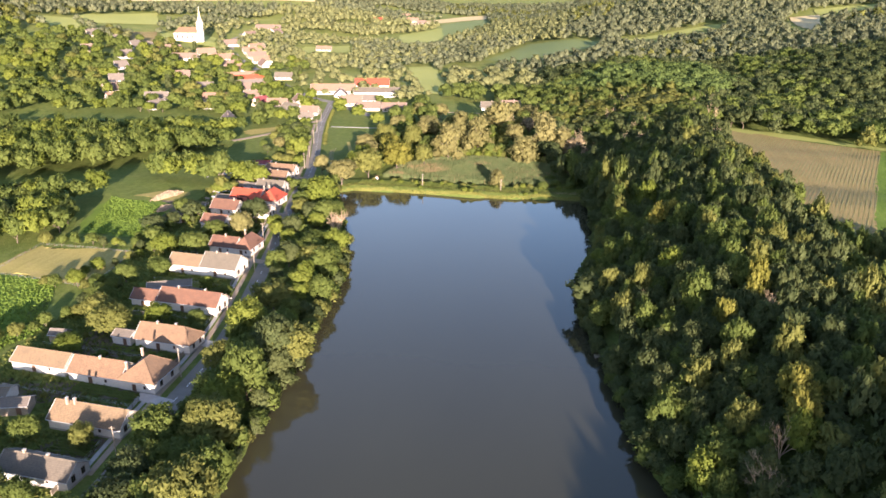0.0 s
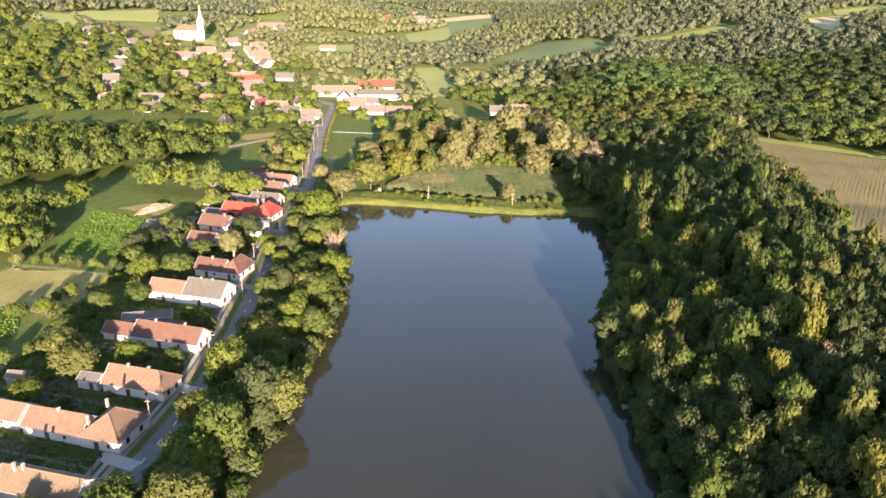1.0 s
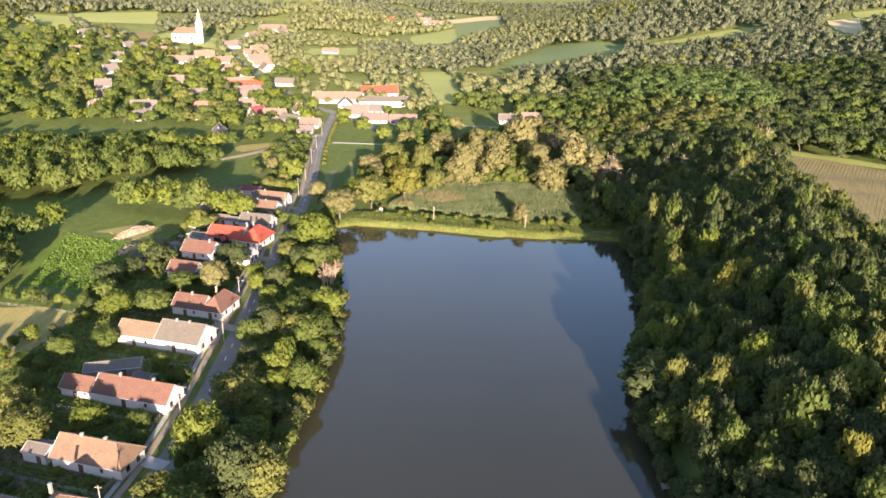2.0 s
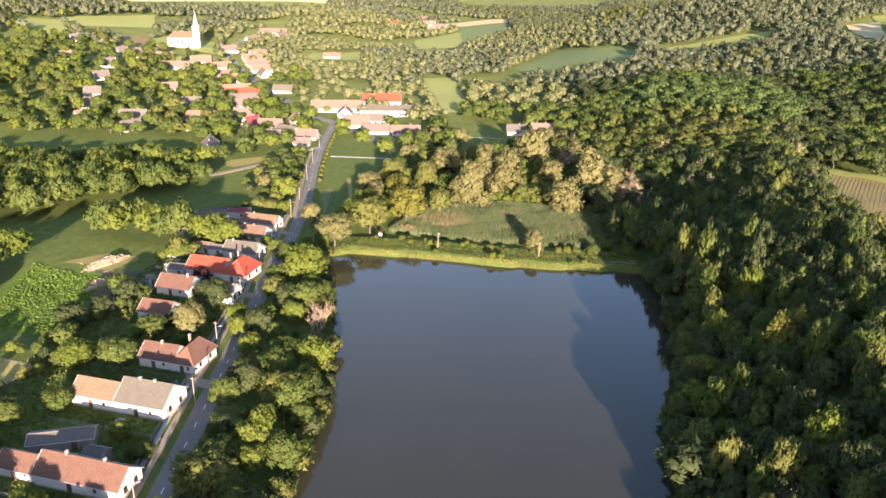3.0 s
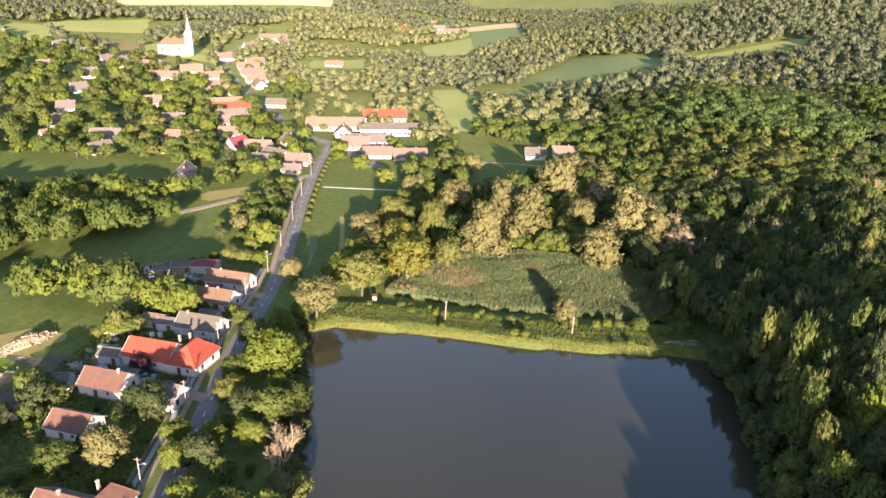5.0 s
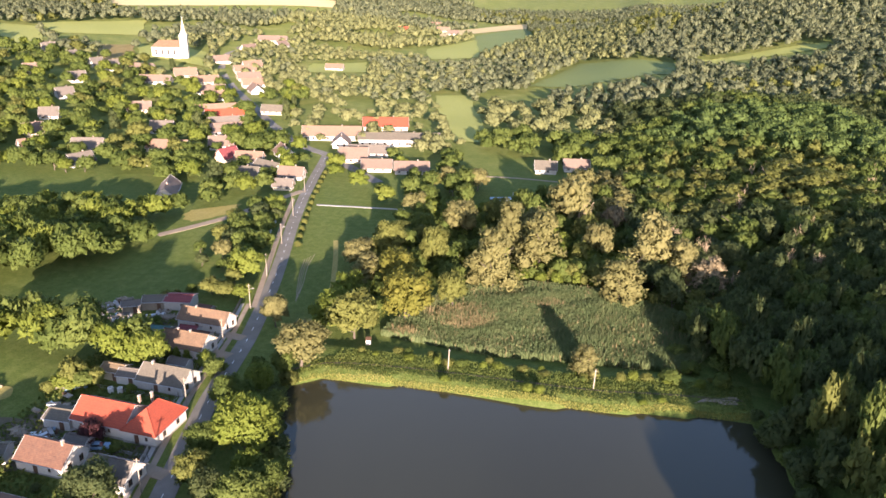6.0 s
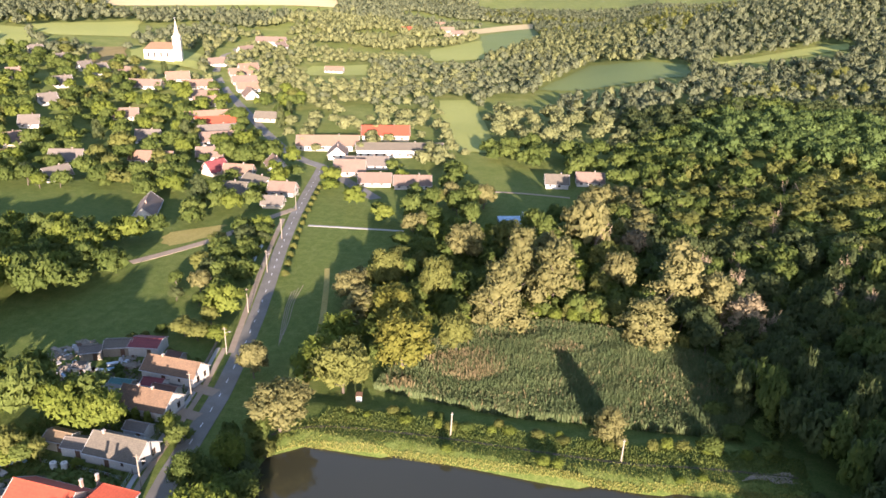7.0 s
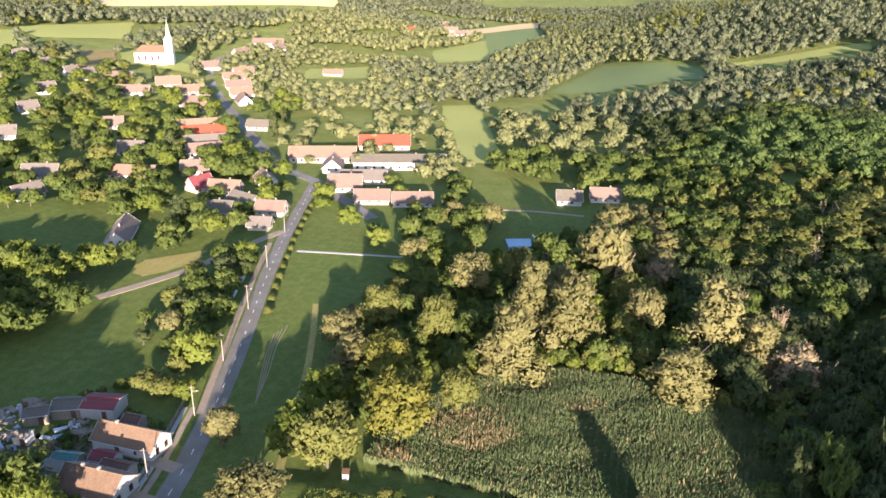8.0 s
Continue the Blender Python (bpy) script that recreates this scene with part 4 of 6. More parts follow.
street_house("grey-walled house with a faded grey roof", [(-140.2, -128.6, 269.6, 276.6, 2.6, 5.0, "gg", "x")], [(-138, 273, 4.4, 6.0)], GR, GREY_WALL)
street_house("white house with an orange tiled roof and white gable", [(-146.6, -134.6, 286, 293.4, 2.8, 5.4, "gg", "x")], [(-143, 289.8, 4.8, 6.3), (-139.5, 289.8, 4.8, 6.3)], OR, PLASTER)
street_house("long white house with a pale orange tile roof", [(-151, -137.1, 300.6, 306.8, 2.8, 5.1, "gg", "x")], [(-147, 303.8, 4.5, 6.0)], OR, PLASTER)


def shed(x, y, lx, ly, high, roof, wall, yaw=0, label="small grey outbuilding with a low roof", pitch=0.9):
    FOOTPRINTS.append((x - 0.6 * lx, x + 0.6 * lx, y - 0.6 * lx, y + 0.6 * lx))
    ob = thing("shed", pose(x, y, gz(x, y), 0, 0, yaw), label, "shed", "outbuildings")
    block(ob, -lx / 2, lx / 2, -ly / 2, ly / 2, high, high + pitch, roof, wall, "gg", "x", over=0.2, plinth=False)
    door(ob, lx * 0.2, -ly / 2, 0.02, "s")


for x, y, lx, ly, hh, rf, wl, yaw in [
        (-118.5, 172, 12, 4.6, 2.2, DK, WOOD, 28), (-128, 138, 4, 3, 2.1, DK, WOOD, 8), (-111.5, 141.5, 5, 4, 2.2, DK, GREY_WALL, 0), (-122, 111, 7, 5, 2.3, GR, GREY_WALL, 14),
        (-115, 109, 6, 4, 2.2, DK, WOOD, 20), (-146, 254, 6, 5, 2.3, GR, GREY_WALL, 5), (-148, 272.5, 5.5, 4, 2.4, TN, CREAM, 0), (-143.5, 272, 5, 4, 2.2, DK, GREY_WALL, 6),
        (-150.5, 288.6, 6, 8, 2.4, DK, WOOD, 4), (-158, 312.5, 7.5, 6, 2.6, WN, GREY_WALL, 12), (-166, 298.5, 3, 2.6, 2.2, DK, PLASTER, 12), (-148, 309.5, 4, 3, 2.2, BR, WOOD, 0),
        (-140.8, 295.4, 6, 3.6, 2.3, BR, CREAM, 0), (-136.5, 280.5, 5, 3, 2.1, DK, GREY_WALL, 0), (-137, 247.6, 5, 3, 2.1, DK, GREY_WALL, 0), (-150, 240, 6, 4, 2.2, GR, GREY_WALL, 20),
        (-164.5, 310, 6.5, 5, 2.5, GR, WOOD, 24), (-169, 305.5, 5, 3.6, 2.3, DK, WOOD, 30), (-151.5, 294.5, 5, 3.4, 2.3, ROOF["teal"], WOOD, 8), (-145.2, 297.4, 5, 3.4, 2.2, WN, GREY_WALL, 4),
        (-150, 228, 5, 3, 2.0, DK, GREY_WALL, 35), (-109, 169.8, 4, 3, 2.0, DK, WOOD, 0)]:
    shed(x, y, lx, ly, hh, rf, wl, yaw)

# village houses farther off: place, length, width, eave, ridge, yaw, roof, wall
VILLAGE = [
    (-226, 404, 21, 7.5, 2.8, 5.0, -62, BR, PLASTER), (-272, 470, 20, 8, 3, 5.2, 14, OR, PLASTER), (-262, 447, 12, 8, 3, 5.5, -70, OR, PLASTER), (-308, 455, 15, 9, 3, 6, 20, DK, GREY_WALL),
    (-292, 430, 11, 7, 2.8, 5.2, 70, DK, WOOD), (-286, 549, 24, 8, 3.2, 5.8, 38, RD, PLASTER), (-300, 562, 26, 8, 3.2, 6, 38, OR, CREAM), (-262, 517, 24, 9, 3.4, 6, 38, BR, PLASTER),
    (-275, 531, 22, 8, 3, 5.5, 38, DK, PLASTER), (-342, 622, 20, 9, 3, 5.8, 40, BR, PLASTER), (-327, 606, 20, 9, 3, 5.8, 40, OR, PLASTER), (-364, 649, 20, 9, 3, 5.8, 40, OR, PLASTER)]
VILLAGE2 = [
    (-221, 463, 13, 7, 2.8, 5.2, 10, OR, PLASTER), (-234, 464, 10, 8, 2.8, 5.6, 70, WN, GREY_WALL), (-211, 438, 16, 8, 2.6, 4.8, 8, GR, GREY_WALL), (-212, 481, 11, 8, 3, 5.4, -50, OR, PLASTER),
    (-204, 450, 14, 9, 2.8, 5.0, -20, GR, GREY_WALL), (-189.5, 445, 11, 7, 2.8, 4.8, 8, BR, PLASTER), (-185, 428, 8, 5, 2.6, 4.0, 12, DK, PLASTER), (-318, 643, 18, 9, 3, 5.8, -50, OR, PLASTER),
    (-333, 668, 18, 9, 3, 5.8, 42, OR, PLASTER), (-350, 690, 18, 9, 3, 5.8, 42, BR, PLASTER), (-368, 716, 18, 9, 3, 5.8, 42, OR, PLASTER), (-264, 575, 20, 8, 3, 5, 10, GR, PLASTER)]
VILLAGE3 = [
    (-205, 526, 32, 10, 3.6, 6.6, 20, OR, PLASTER), (-193, 511, 12, 9, 3.2, 5.8, -70, BR, PLASTER), (-175, 484, 14, 9, 3.2, 6.4, 18, BR, PLASTER), (-172, 498, 20, 8, 3, 5, 18, DK, GREY_WALL),
    (-158, 472, 14, 8, 2.8, 4.8, 18, BR, CREAM), (-141, 474, 16, 8, 2.8, 4.8, 18, BR, CREAM), (-165, 526, 44, 9, 4.6, 6.0, 20, GR, PLASTER), (-184, 557, 26, 10, 4.0, 7, 20, RD, GREY_WALL),
    (-316, 786, 16, 8, 3, 5, 10, OR, PLASTER), (-425, 875, 30, 10, 4, 7, 15, BR, CREAM), (-80, 497, 10, 7, 3, 5, 12, GR, PLASTER), (-66, 505, 12, 7, 2.8, 5, 12, BR, PLASTER)]
VILLAGE4 = [
    (-384, 654, 16, 9, 3, 6.5, 40, OR, PLASTER), (-384, 617, 22, 8, 3, 5.5, 15, BR, CREAM), (-415, 641, 22, 8, 3, 5.5, 10, BR, CREAM), (-430, 628, 10, 8, 3, 7, 70, DK, PLASTER),
    (-443, 628, 9, 8, 3, 6.5, 70, DK, PLASTER), (-470, 636, 9, 8, 3, 6.5, 60, DK, PLASTER), (-397, 541, 10, 8, 3, 6, 60, DK, PLASTER), (-502, 646, 10, 8, 3, 6.5, 60, DK, PLASTER),
    (-372, 735, 16, 9, 3, 6, 50, OR, PLASTER), (-405, 742, 16, 9, 3, 6, 50, BR, PLASTER), (-420, 815, 16, 9, 3, 6, 70, BR, PLASTER), (-408, 860, 16, 9, 3, 6, 80, BR, PLASTER)]
VILLAGE5 = [
    (-356, 470, 10, 8, 3, 6, 60, BR, PLASTER), (-335, 445, 10, 8, 3, 6, 65, OR, PLASTER), (-372, 500, 10, 8, 3, 6, 30, DK, PLASTER), (-345, 545, 14, 8, 3, 6, 30, BR, PLASTER),
    (-420, 580, 11, 8, 3, 6.4, 60, DK, PLASTER), (-452, 575, 11, 8, 3, 6.4, 40, BR, PLASTER), (-300, 505, 12, 8, 3, 6, 20, DK, GREY_WALL), (-250, 485, 12, 8, 3, 5.8, 25, BR, PLASTER),
    (-322, 1180, 18, 9, 3, 6, 20, OR, PLASTER), (-345, 1220, 18, 9, 3, 6, 10, OR, PLASTER), (-300, 1150, 16, 9, 3, 6, 40, BR, PLASTER), (-360, 1120, 18, 9, 3, 6, 15, RD, PLASTER)]
WORDS = {id(BR): "brown", id(OR): "orange", id(DK): "dark", id(RD): "red", id(GR): "grey", id(WN): "wine-red", id(TN): "tan", id(ROOF["faded"]): "faded orange", id(ROOF["dull"]): "dull brown"}
for number, (x, y, length, width, eave, ridge, yaw, rf, wl) in enumerate(VILLAGE + VILLAGE2 + VILLAGE3 + VILLAGE4 + VILLAGE5):
    wl = (wl, CREAM, GREY_WALL, CREAM, GREY_WALL)[number % 5] if y > 420 else wl
    rf = ROOF["faded"] if rf is OR else ROOF["dull"] if rf is BR else rf
    ob = thing("house", pose(x, y, gz(x, y), 0, 0, yaw), ("long " if length > 19 else "small ") + "village house with pale walls and a %s roof" % WORDS[id(rf)], "house", "village houses")
    block(ob, -length / 2, length / 2, -width / 2, width / 2, eave - 0.5, ridge + 0.7, rf, wl, "gg", "x", over=0.6, plinth=False)
    for k in range(int(length / 4)):
        window(ob, -length / 2 + 2 + 4 * k, -width / 2, 0.9, 1.1, 1.3, "s")
    window(ob, length / 2, -width / 5, 1.2, 1.1, 1.4, "e")
    window(ob, length / 2, width / 5, 1.2, 1.1, 1.4, "e")
    chimney(ob, length * 0.18, 0.3, ridge - 0.6, ridge + 1.8)


# ---------------------------------------------------------------- the church on its hill
def church():
    ob = thing("church", pose(-437, 711, gz(-437, 711) - 0.5, 0, 0, 22), "white village church with an orange roof and slender spire", "church")
    block(ob, -13, 10, -6, 6, 9.5, 14.5, OR, PLASTER, "hg", "x", plinth=False)
    for k in range(4):
        window(ob, -9.5 + 5 * k, -6, 3.2, 1.5, 4.2, "s")
    t = Build().box(10, -3, 0, 16, 3, 19)
    part("tower", t, PLASTER, ob, "square white bell tower")
    part("tower_cornice", Build().box(9.7, -3.3, 19.004, 16.3, 3.3, 19.6), PLASTER, ob)
    for z in (7, 14):
        window(ob, 13, -3, z, 1.2, 2.6, "s")
        window(ob, 16, 0, z, 1.2, 2.6, "e")
    s = Build()
    s.tube((13, 0, 19.6), (13, 0, 22.5), 3.4, 1.9, 8)
    s.tube((13, 0, 22.5), (13, 0, 33), 1.9, 0.08, 8)
    part("spire", s, CREAM, ob, "pale pointed spire")
    part("cross", Build().box(12.93, -0.06, 32.8, 13.07, 0.06, 35).box(12.93, -0.6, 34, 13.07, 0.6, 34.2), METAL, ob)


church()


# ---------------------------------------------------------------- street furniture
def pole(x, y, h, lamp, yaw):
    ob = thing("utility_pole", pose(x, y, gz(x, y), 0, 0, yaw), "pale concrete utility pole with crossarm beside the road", "utility pole", "street poles")
    part("mast", Build().tube((0, 0, -0.5), (0, 0, h), 0.135, 0.085, 8), POLE_CONCRETE, ob)
    part("crossarm", Build().box(-0.6, -0.04, h - 0.5, 0.6, 0.04, h - 0.42), POLE_CONCRETE, ob)
    for k in (-0.52, -0.18, 0.18, 0.52):
        part("insulator", Build().tube((k, 0, h - 0.43), (k, 0, h - 0.24), 0.05, 0.035, 6), DARK_WOOD, ob)
    if lamp:
        arm = part("lamp_arm", Build().tube((0, 0, h - 1.6), (1.1, 0, h - 1.2), 0.035, 0.03, 6), METAL, ob)
        part("lamp_head", Build().box(0.95, -0.12, h - 1.27, 1.55, 0.12, h - 1.12), PLINTH, arm)


POLES = [(-84.5, 100), (-89.2, 130), (-93.2, 159.5), (-101, 190.6), (-110, 215), (-117.2, 240), (-125.3, 266.3), (-134.2, 295.4), (-138.7, 317), (-145.6, 339.5), (-154.6, 367), (-164.6, 396), (-175, 428)]
for k, (x, y) in enumerate(POLES):
    pole(x, y, 7.6, k % 2 == 0, 12)
for x, y, h in ((-75.7, 299.6, 5.6), (-41.2, 301.5, 5.2)):
    ob = thing("wooden_post", pose(x, y, gz(x, y), 0, 2, 30), "pale weathered post standing on the dam", "post", "dam posts")
    part("mast", Build().tube((0, 0, -0.5), (0, 0, h), 0.17, 0.12, 8), POLE_CONCRETE, ob)
    part("bracket", Build().box(-0.3, -0.04, h - 0.5, 0.3, 0.04, h - 0.4), METAL, ob)

# dashes of the road's centre line
road_len = 0.0
dash_mesh = Build().box(-0.07, -0.9, 0, 0.07, 0.9, 0.012).mesh("lane_dash", WHITE_PAINT)
for a, b in zip(road_points, road_points[1:]):
    road_len += (b - a).length
    if road_len > 6.0 and a.y > 80:
        road_len = 0.0
        d = (b - a).normalized()
        z = gz(a.x, a.y)
        q = a + d
        ob = new("lane_dash", dash_mesh)
        ob.matrix_basis = pose(a.x, a.y, z + 0.078, math.degrees(math.atan2(gz(q.x, q.y) - z, 1)), 0, math.degrees(math.atan2(-d.x, d.y)))
        ob.parent = road

ribbon("path", [p for p in ROAD if 90 < p[1] < 325], 0.95, CONCRETE, "narrow concrete footpath along the garden fences", "path", lift=0.09, shift=-6.3)
ribbon("path", [p for p in ROAD if 90 < p[1] < 325], 1.25, GRAVEL, "trodden dirt strip between verge and footpath", "path", lift=0.08, shift=-4.6)
ribbon("path", [(-137.8, 318), (-146.5, 341), (-152.8, 357.5), (-163.6, 386), (-174, 416)], 1.6, GRAVEL, "worn dirt shoulder along the asphalt", "path", lift=0.075, shift=-0.4)
ribbon("path", [(-111, 288.5), (-104, 294.5), (-88, 297), (-74, 298.4), (-61, 299.3), (-49, 300.2), (-38, 301), (-25, 304.4), (-8, 306.5)], 0.6, DIRT, "pale track along the top of the dam", "path", lift=0.10)
ribbon("path", [(-200, 360), (-194, 371), (-186, 388), (-182, 408), (-176, 428)], 3.4, GRAVEL, "dirt lane between meadow and gardens", "path", lift=0.12)
ribbon("path", [(-162, 412), (-145, 415), (-126, 418)], 1.3, CONCRETE, "pale concrete path across the lawn", "path", lift=0.12)
ribbon("path", [(-112, 478), (-92, 481), (-72, 482)], 1.5, GRAVEL, "pale path across the paddock", "path", lift=0.12)
for y, x in ((120, -87.5), (146, -89.8), (200, -104.5), (246, -118), (291, -131.5), (301, -133.5)):
    ribbon("driveway", [(x - 6.5, y + 0.5), (x - 3, y), (x + 2.2, y - 0.6)], 3.0, CONCRETE if y in (120, 146) else GRAVEL, "pale driveway from a house to the road", "driveway", lift=0.11, every=1.5)

# garden pool with slide frame in the paddock, hut by the reeds, landing stages
ob = thing("swimming_pool", pose(-90, 441, gz(-90, 441), 0, 0, 20), "light blue garden pool with a metal slide frame", "pool")
part("tank", Build().box(-5, -4, 0, 4, 4, 1.3), BLUE_PLASTIC, ob)
for k in (-3.4, 3.4):
    part("frame_leg", Build().tube((4.3, k, 0), (4.3, k * 0.3, 4.2), 0.12, 0.1, 6), METAL, ob)
part("chute", Build().slab((4.2, -1, 4.0), (4.2, 1, 4.0), (9, 1, 0.4), (9, -1, 0.4), 0.15), METAL, ob)
ob = thing("hut", pose(-99.2, 307.5, gz(-99.2, 307.5), 0, 0, 15), "tiny white box hut at the edge of the willows", "hut")
part("body", Build().box(-0.6, -0.6, -0.3, 0.6, 0.6, 1.5), GREY_WALL, ob)
part("roof", Build().slab((-0.75, -0.75, 1.6), (0.75, -0.75, 1.6), (0.75, 0.75, 1.85), (-0.75, 0.75, 1.85), 0.1), DARK_WOOD, ob)


def polytunnel(x, y, yaw, length, half):
    """An arched plastic greenhouse with hoops."""
    ob = thing("greenhouse", pose(x, y, gz(x, y), 0, 0, yaw), "pale blue plastic tunnel greenhouse beside the trees", "greenhouse")
    arc = [(math.cos(a * math.pi / 10) * half, max(0.0, math.sin(a * math.pi / 10)) * half * 1.15) for a in range(11)]
    c = Build()
    for (a, z0), (b, z1) in zip(arc, arc[1:]):
        c.add([(a, 0, z0), (b, 0, z1), (b, length, z1), (a, length, z0), (a * 0.97, 0, z0 * 0.97), (b * 0.97, 0, z1 * 0.97), (b * 0.97, length, z1 * 0.97), (a * 0.97, length, z0 * 0.97)],
              [(3, 2, 1, 0), (4, 5, 6, 7), (0, 1, 5, 4), (2, 3, 7, 6)])
    part("cover", c, TUNNEL, ob)
    for yy in (0.0, length):
        e = Build().add([(a, yy, z) for a, z in arc] + [(a, yy + 0.05, z) for a, z in arc], [tuple(range(11)), tuple(range(21, 10, -1))])
        part("end_wall", e, TUNNEL, ob)
    for k in range(6):
        h = Build()
        for (a, z0), (b, z1) in zip(arc, arc[1:]):
            h.tube((a * 1.02, k * length / 5, z0 * 1.02), (b * 1.02, k * length / 5, z1 * 1.02), 0.04, 0.04, 4)
        part("hoop", h, METAL, ob)


polytunnel(-163.6, 370.5, 18, 17.5, 1.7)


def junk(x, y, lx, ly, n, seed, label):
    """Scattered boards, sheets, tubs and sacks in a yard, kept as one untidy heap of pieces."""
    r = random.Random(seed)
    ob = thing("scrap_heap", pose(x, y, gz(x, y), 0, 0, seed * 17), label, "scrap")
    for k in range(n):
        px, py = r.gauss(0, lx / 3), r.gauss(0, ly / 3)
        a, b, c = r.uniform(0.3, 1.5), r.uniform(0.2, 0.7), r.uniform(0.08, 0.6)
        bd = Build()
        if k % 4 == 3:
            bd.tube((0, 0, 0), (0, 0, 0.4 + c), 0.32, 0.28, 8)
        else:
            bd.add([(-a, -b, 0), (a, -b, 0), (a * 0.9, b, 0), (-a, b, 0), (-a, -b * 0.9, c), (a * 0.96, -b, c), (a * 0.9, b * 0.9, c * 0.9), (-a * 0.9, b, c)],
                   [(3, 2, 1, 0), (4, 5, 6, 7), (0, 1, 5, 4), (1, 2, 6, 5), (2, 3, 7, 6), (3, 0, 4, 7)])
        piece = part(("board", "crate", "sheet", "tub")[k % 4], bd, (WOOD, GREY_WALL, METAL, WOOD, DARK_WOOD, BLUE_PLASTIC, PLINTH)[r.randrange(7)], ob)
        piece.matrix_basis = pose(px, py, r.uniform(0, 0.25), r.uniform(-12, 12), r.uniform(-12, 12), r.uniform(0, 180))


for x, y, lx, ly, n, seed in ((-150, 258, 8, 4, 26, 1), (-154, 265, 4, 5, 16, 2), (-146.5, 249, 7, 3, 18, 3), (-169, 296, 8, 5, 24, 4), (-160, 307, 9, 3, 22, 5), (-175, 306, 8, 5, 22, 6), (-109.5, 196, 4, 2, 9, 7),
                              (-123, 113.5, 5, 3, 12, 8), (-118, 166.5, 6, 3, 12, 9), (-147, 275.5, 4, 2, 9, 10)):
    junk(x, y, lx, ly, n, seed, "untidy scatter of boards, tubs and sheet metal in a yard")


def stage(x, y, yaw, lx, ly):
    ob = thing("jetty", pose(x, y, 0, 0, 0, yaw), "small grey wooden fishing stage at the waterside", "jetty", "jetties")
    n = int(lx / 0.25)
    for k in range(n):
        part("plank", Build().box(-lx / 2 + k * 0.25, -ly / 2, 0.42, -lx / 2 + k * 0.25 + 0.22, ly / 2, 0.47), WOOD, ob)
    for sx in (-1, 1):
        for sy in (-1, 1):
            part("post", Build().tube((sx * lx * 0.42, sy * ly * 0.4, -1.4), (sx * lx * 0.42, sy * ly * 0.4, 0.42), 0.08, 0.08, 6), WOOD, ob)


stage(5.4, 167, 10, 3.2, 1.8)
stage(-99.5, 250.5, 25, 2.4, 4.5)
stage(-67.5, 128, 20, 2.4, 1.6)


def fence(points, high, style, label):
    """A fence along a line: posts with rails, or with wires."""
    x0, y0 = points[0]
    ob = thing("fence", pose(x0, y0, 0), label, "fence", "garden fences")
    gap = 2.6
    for (ax, ay), (bx, by) in zip(points, points[1:]):
        n = max(1, round(math.hypot(bx - ax, by - ay) / gap))
        for k in range(n + 1):
            x, y = ax + (bx - ax) * k / n, ay + (by - ay) * k / n
            z = gz(x, y)
            thick = 0.045 if style == "wire" else 0.07
            part("post", Build().box(x - x0 - thick, y - y0 - thick, z - 0.4, x - x0 + thick, y - y0 + thick, z + high), DARK_WOOD if style == "wire" else WOOD if style != "concrete" else CONCRETE, ob)
            if k < n:
                x2, y2 = ax + (bx - ax) * (k + 1) / n, ay + (by - ay) * (k + 1) / n
                z2 = gz(x2, y2)
                for f in ((0.35, 0.85) if style == "board" else (0.3, 0.6, 0.92)):
                    part("rail", Build().tube((x - x0, y - y0, z + high * f), (x2 - x0, y2 - y0, z2 + high * f), 0.045 if style != "wire" else 0.015, 0.045 if style != "wire" else 0.015, 4), WOOD if style != "wire" else METAL, ob)
                if style in ("board", "concrete"):
                    d = Vector((x2 - x, y2 - y, 0))
                    s = Vector((-d.y, d.x, 0)).normalized() * 0.03
                    b = Build()
                    b.add([(x - x0 + s.x, y - y0 + s.y, z + 0.1), (x2 - x0 + s.x, y2 - y0 + s.y, z2 + 0.1), (x2 - x0 + s.x, y2 - y0 + s.y, z2 + high * 0.95), (x - x0 + s.x, y - y0 + s.y, z + high * 0.95),
                           (x - x0 - s.x, y - y0 - s.y, z + 0.1), (x2 - x0 - s.x, y2 - y0 - s.y, z2 + 0.1), (x2 - x0 - s.x, y2 - y0 - s.y, z2 + high * 0.95), (x - x0 - s.x, y - y0 - s.y, z + high * 0.95)],
                          [(0, 1, 2, 3), (7, 6, 5, 4), (0, 4, 5, 1), (3, 2, 6, 7), (0, 3, 7, 4), (1, 5, 6, 2)])
                    part("panel", b, WOOD if style == "board" else GREY_WALL, ob)


def roadside(y):
    return float(np.interp(y, [q[1] for q in ROAD], [q[0] for q in ROAD]))


for y0, y1, style in ((88, 96, "board"), (97, 104, "wire"), (113, 118.5, "concrete"), (132, 139, "board"), (148, 159, "wire"), (168, 183, "board"), (193.5, 198.5, "concrete"), (213, 237, "board"), (245.5, 251, "concrete"),
                      (264.5, 284, "wire"), (294, 299.5, "concrete"), (307.5, 326, "board")):
    fence([(roadside(y0) - 7.4, y0), (roadside((y0 + y1) / 2) - 7.4, (y0 + y1) / 2), (roadside(y1) - 7.4, y1)], 1.25, style, "weathered garden fence along the footpath")
fence([(-178, 169.5), (-142.5, 167.5), (-146.5, 194.5), (-181, 193.5), (-178, 169.5)], 0.9, "wire", "wooden posts and wire round the mown field")
for xa, xb, y in ((-128, -92, 115.5), (-130, -93, 134.5), (-122, -97, 156), (-128, -101, 178), (-134, -110, 198.5), (-145, -122, 248.3), (-148, -130, 266.8), (-152, -133, 282.5), (-158, -136, 298)):
    fence([(xa, y), ((xa + xb) / 2, y + 0.4), (xb, y + 0.2)], 1.1, "wire", "wire fence between two gardens")


LOG_MESH = {}


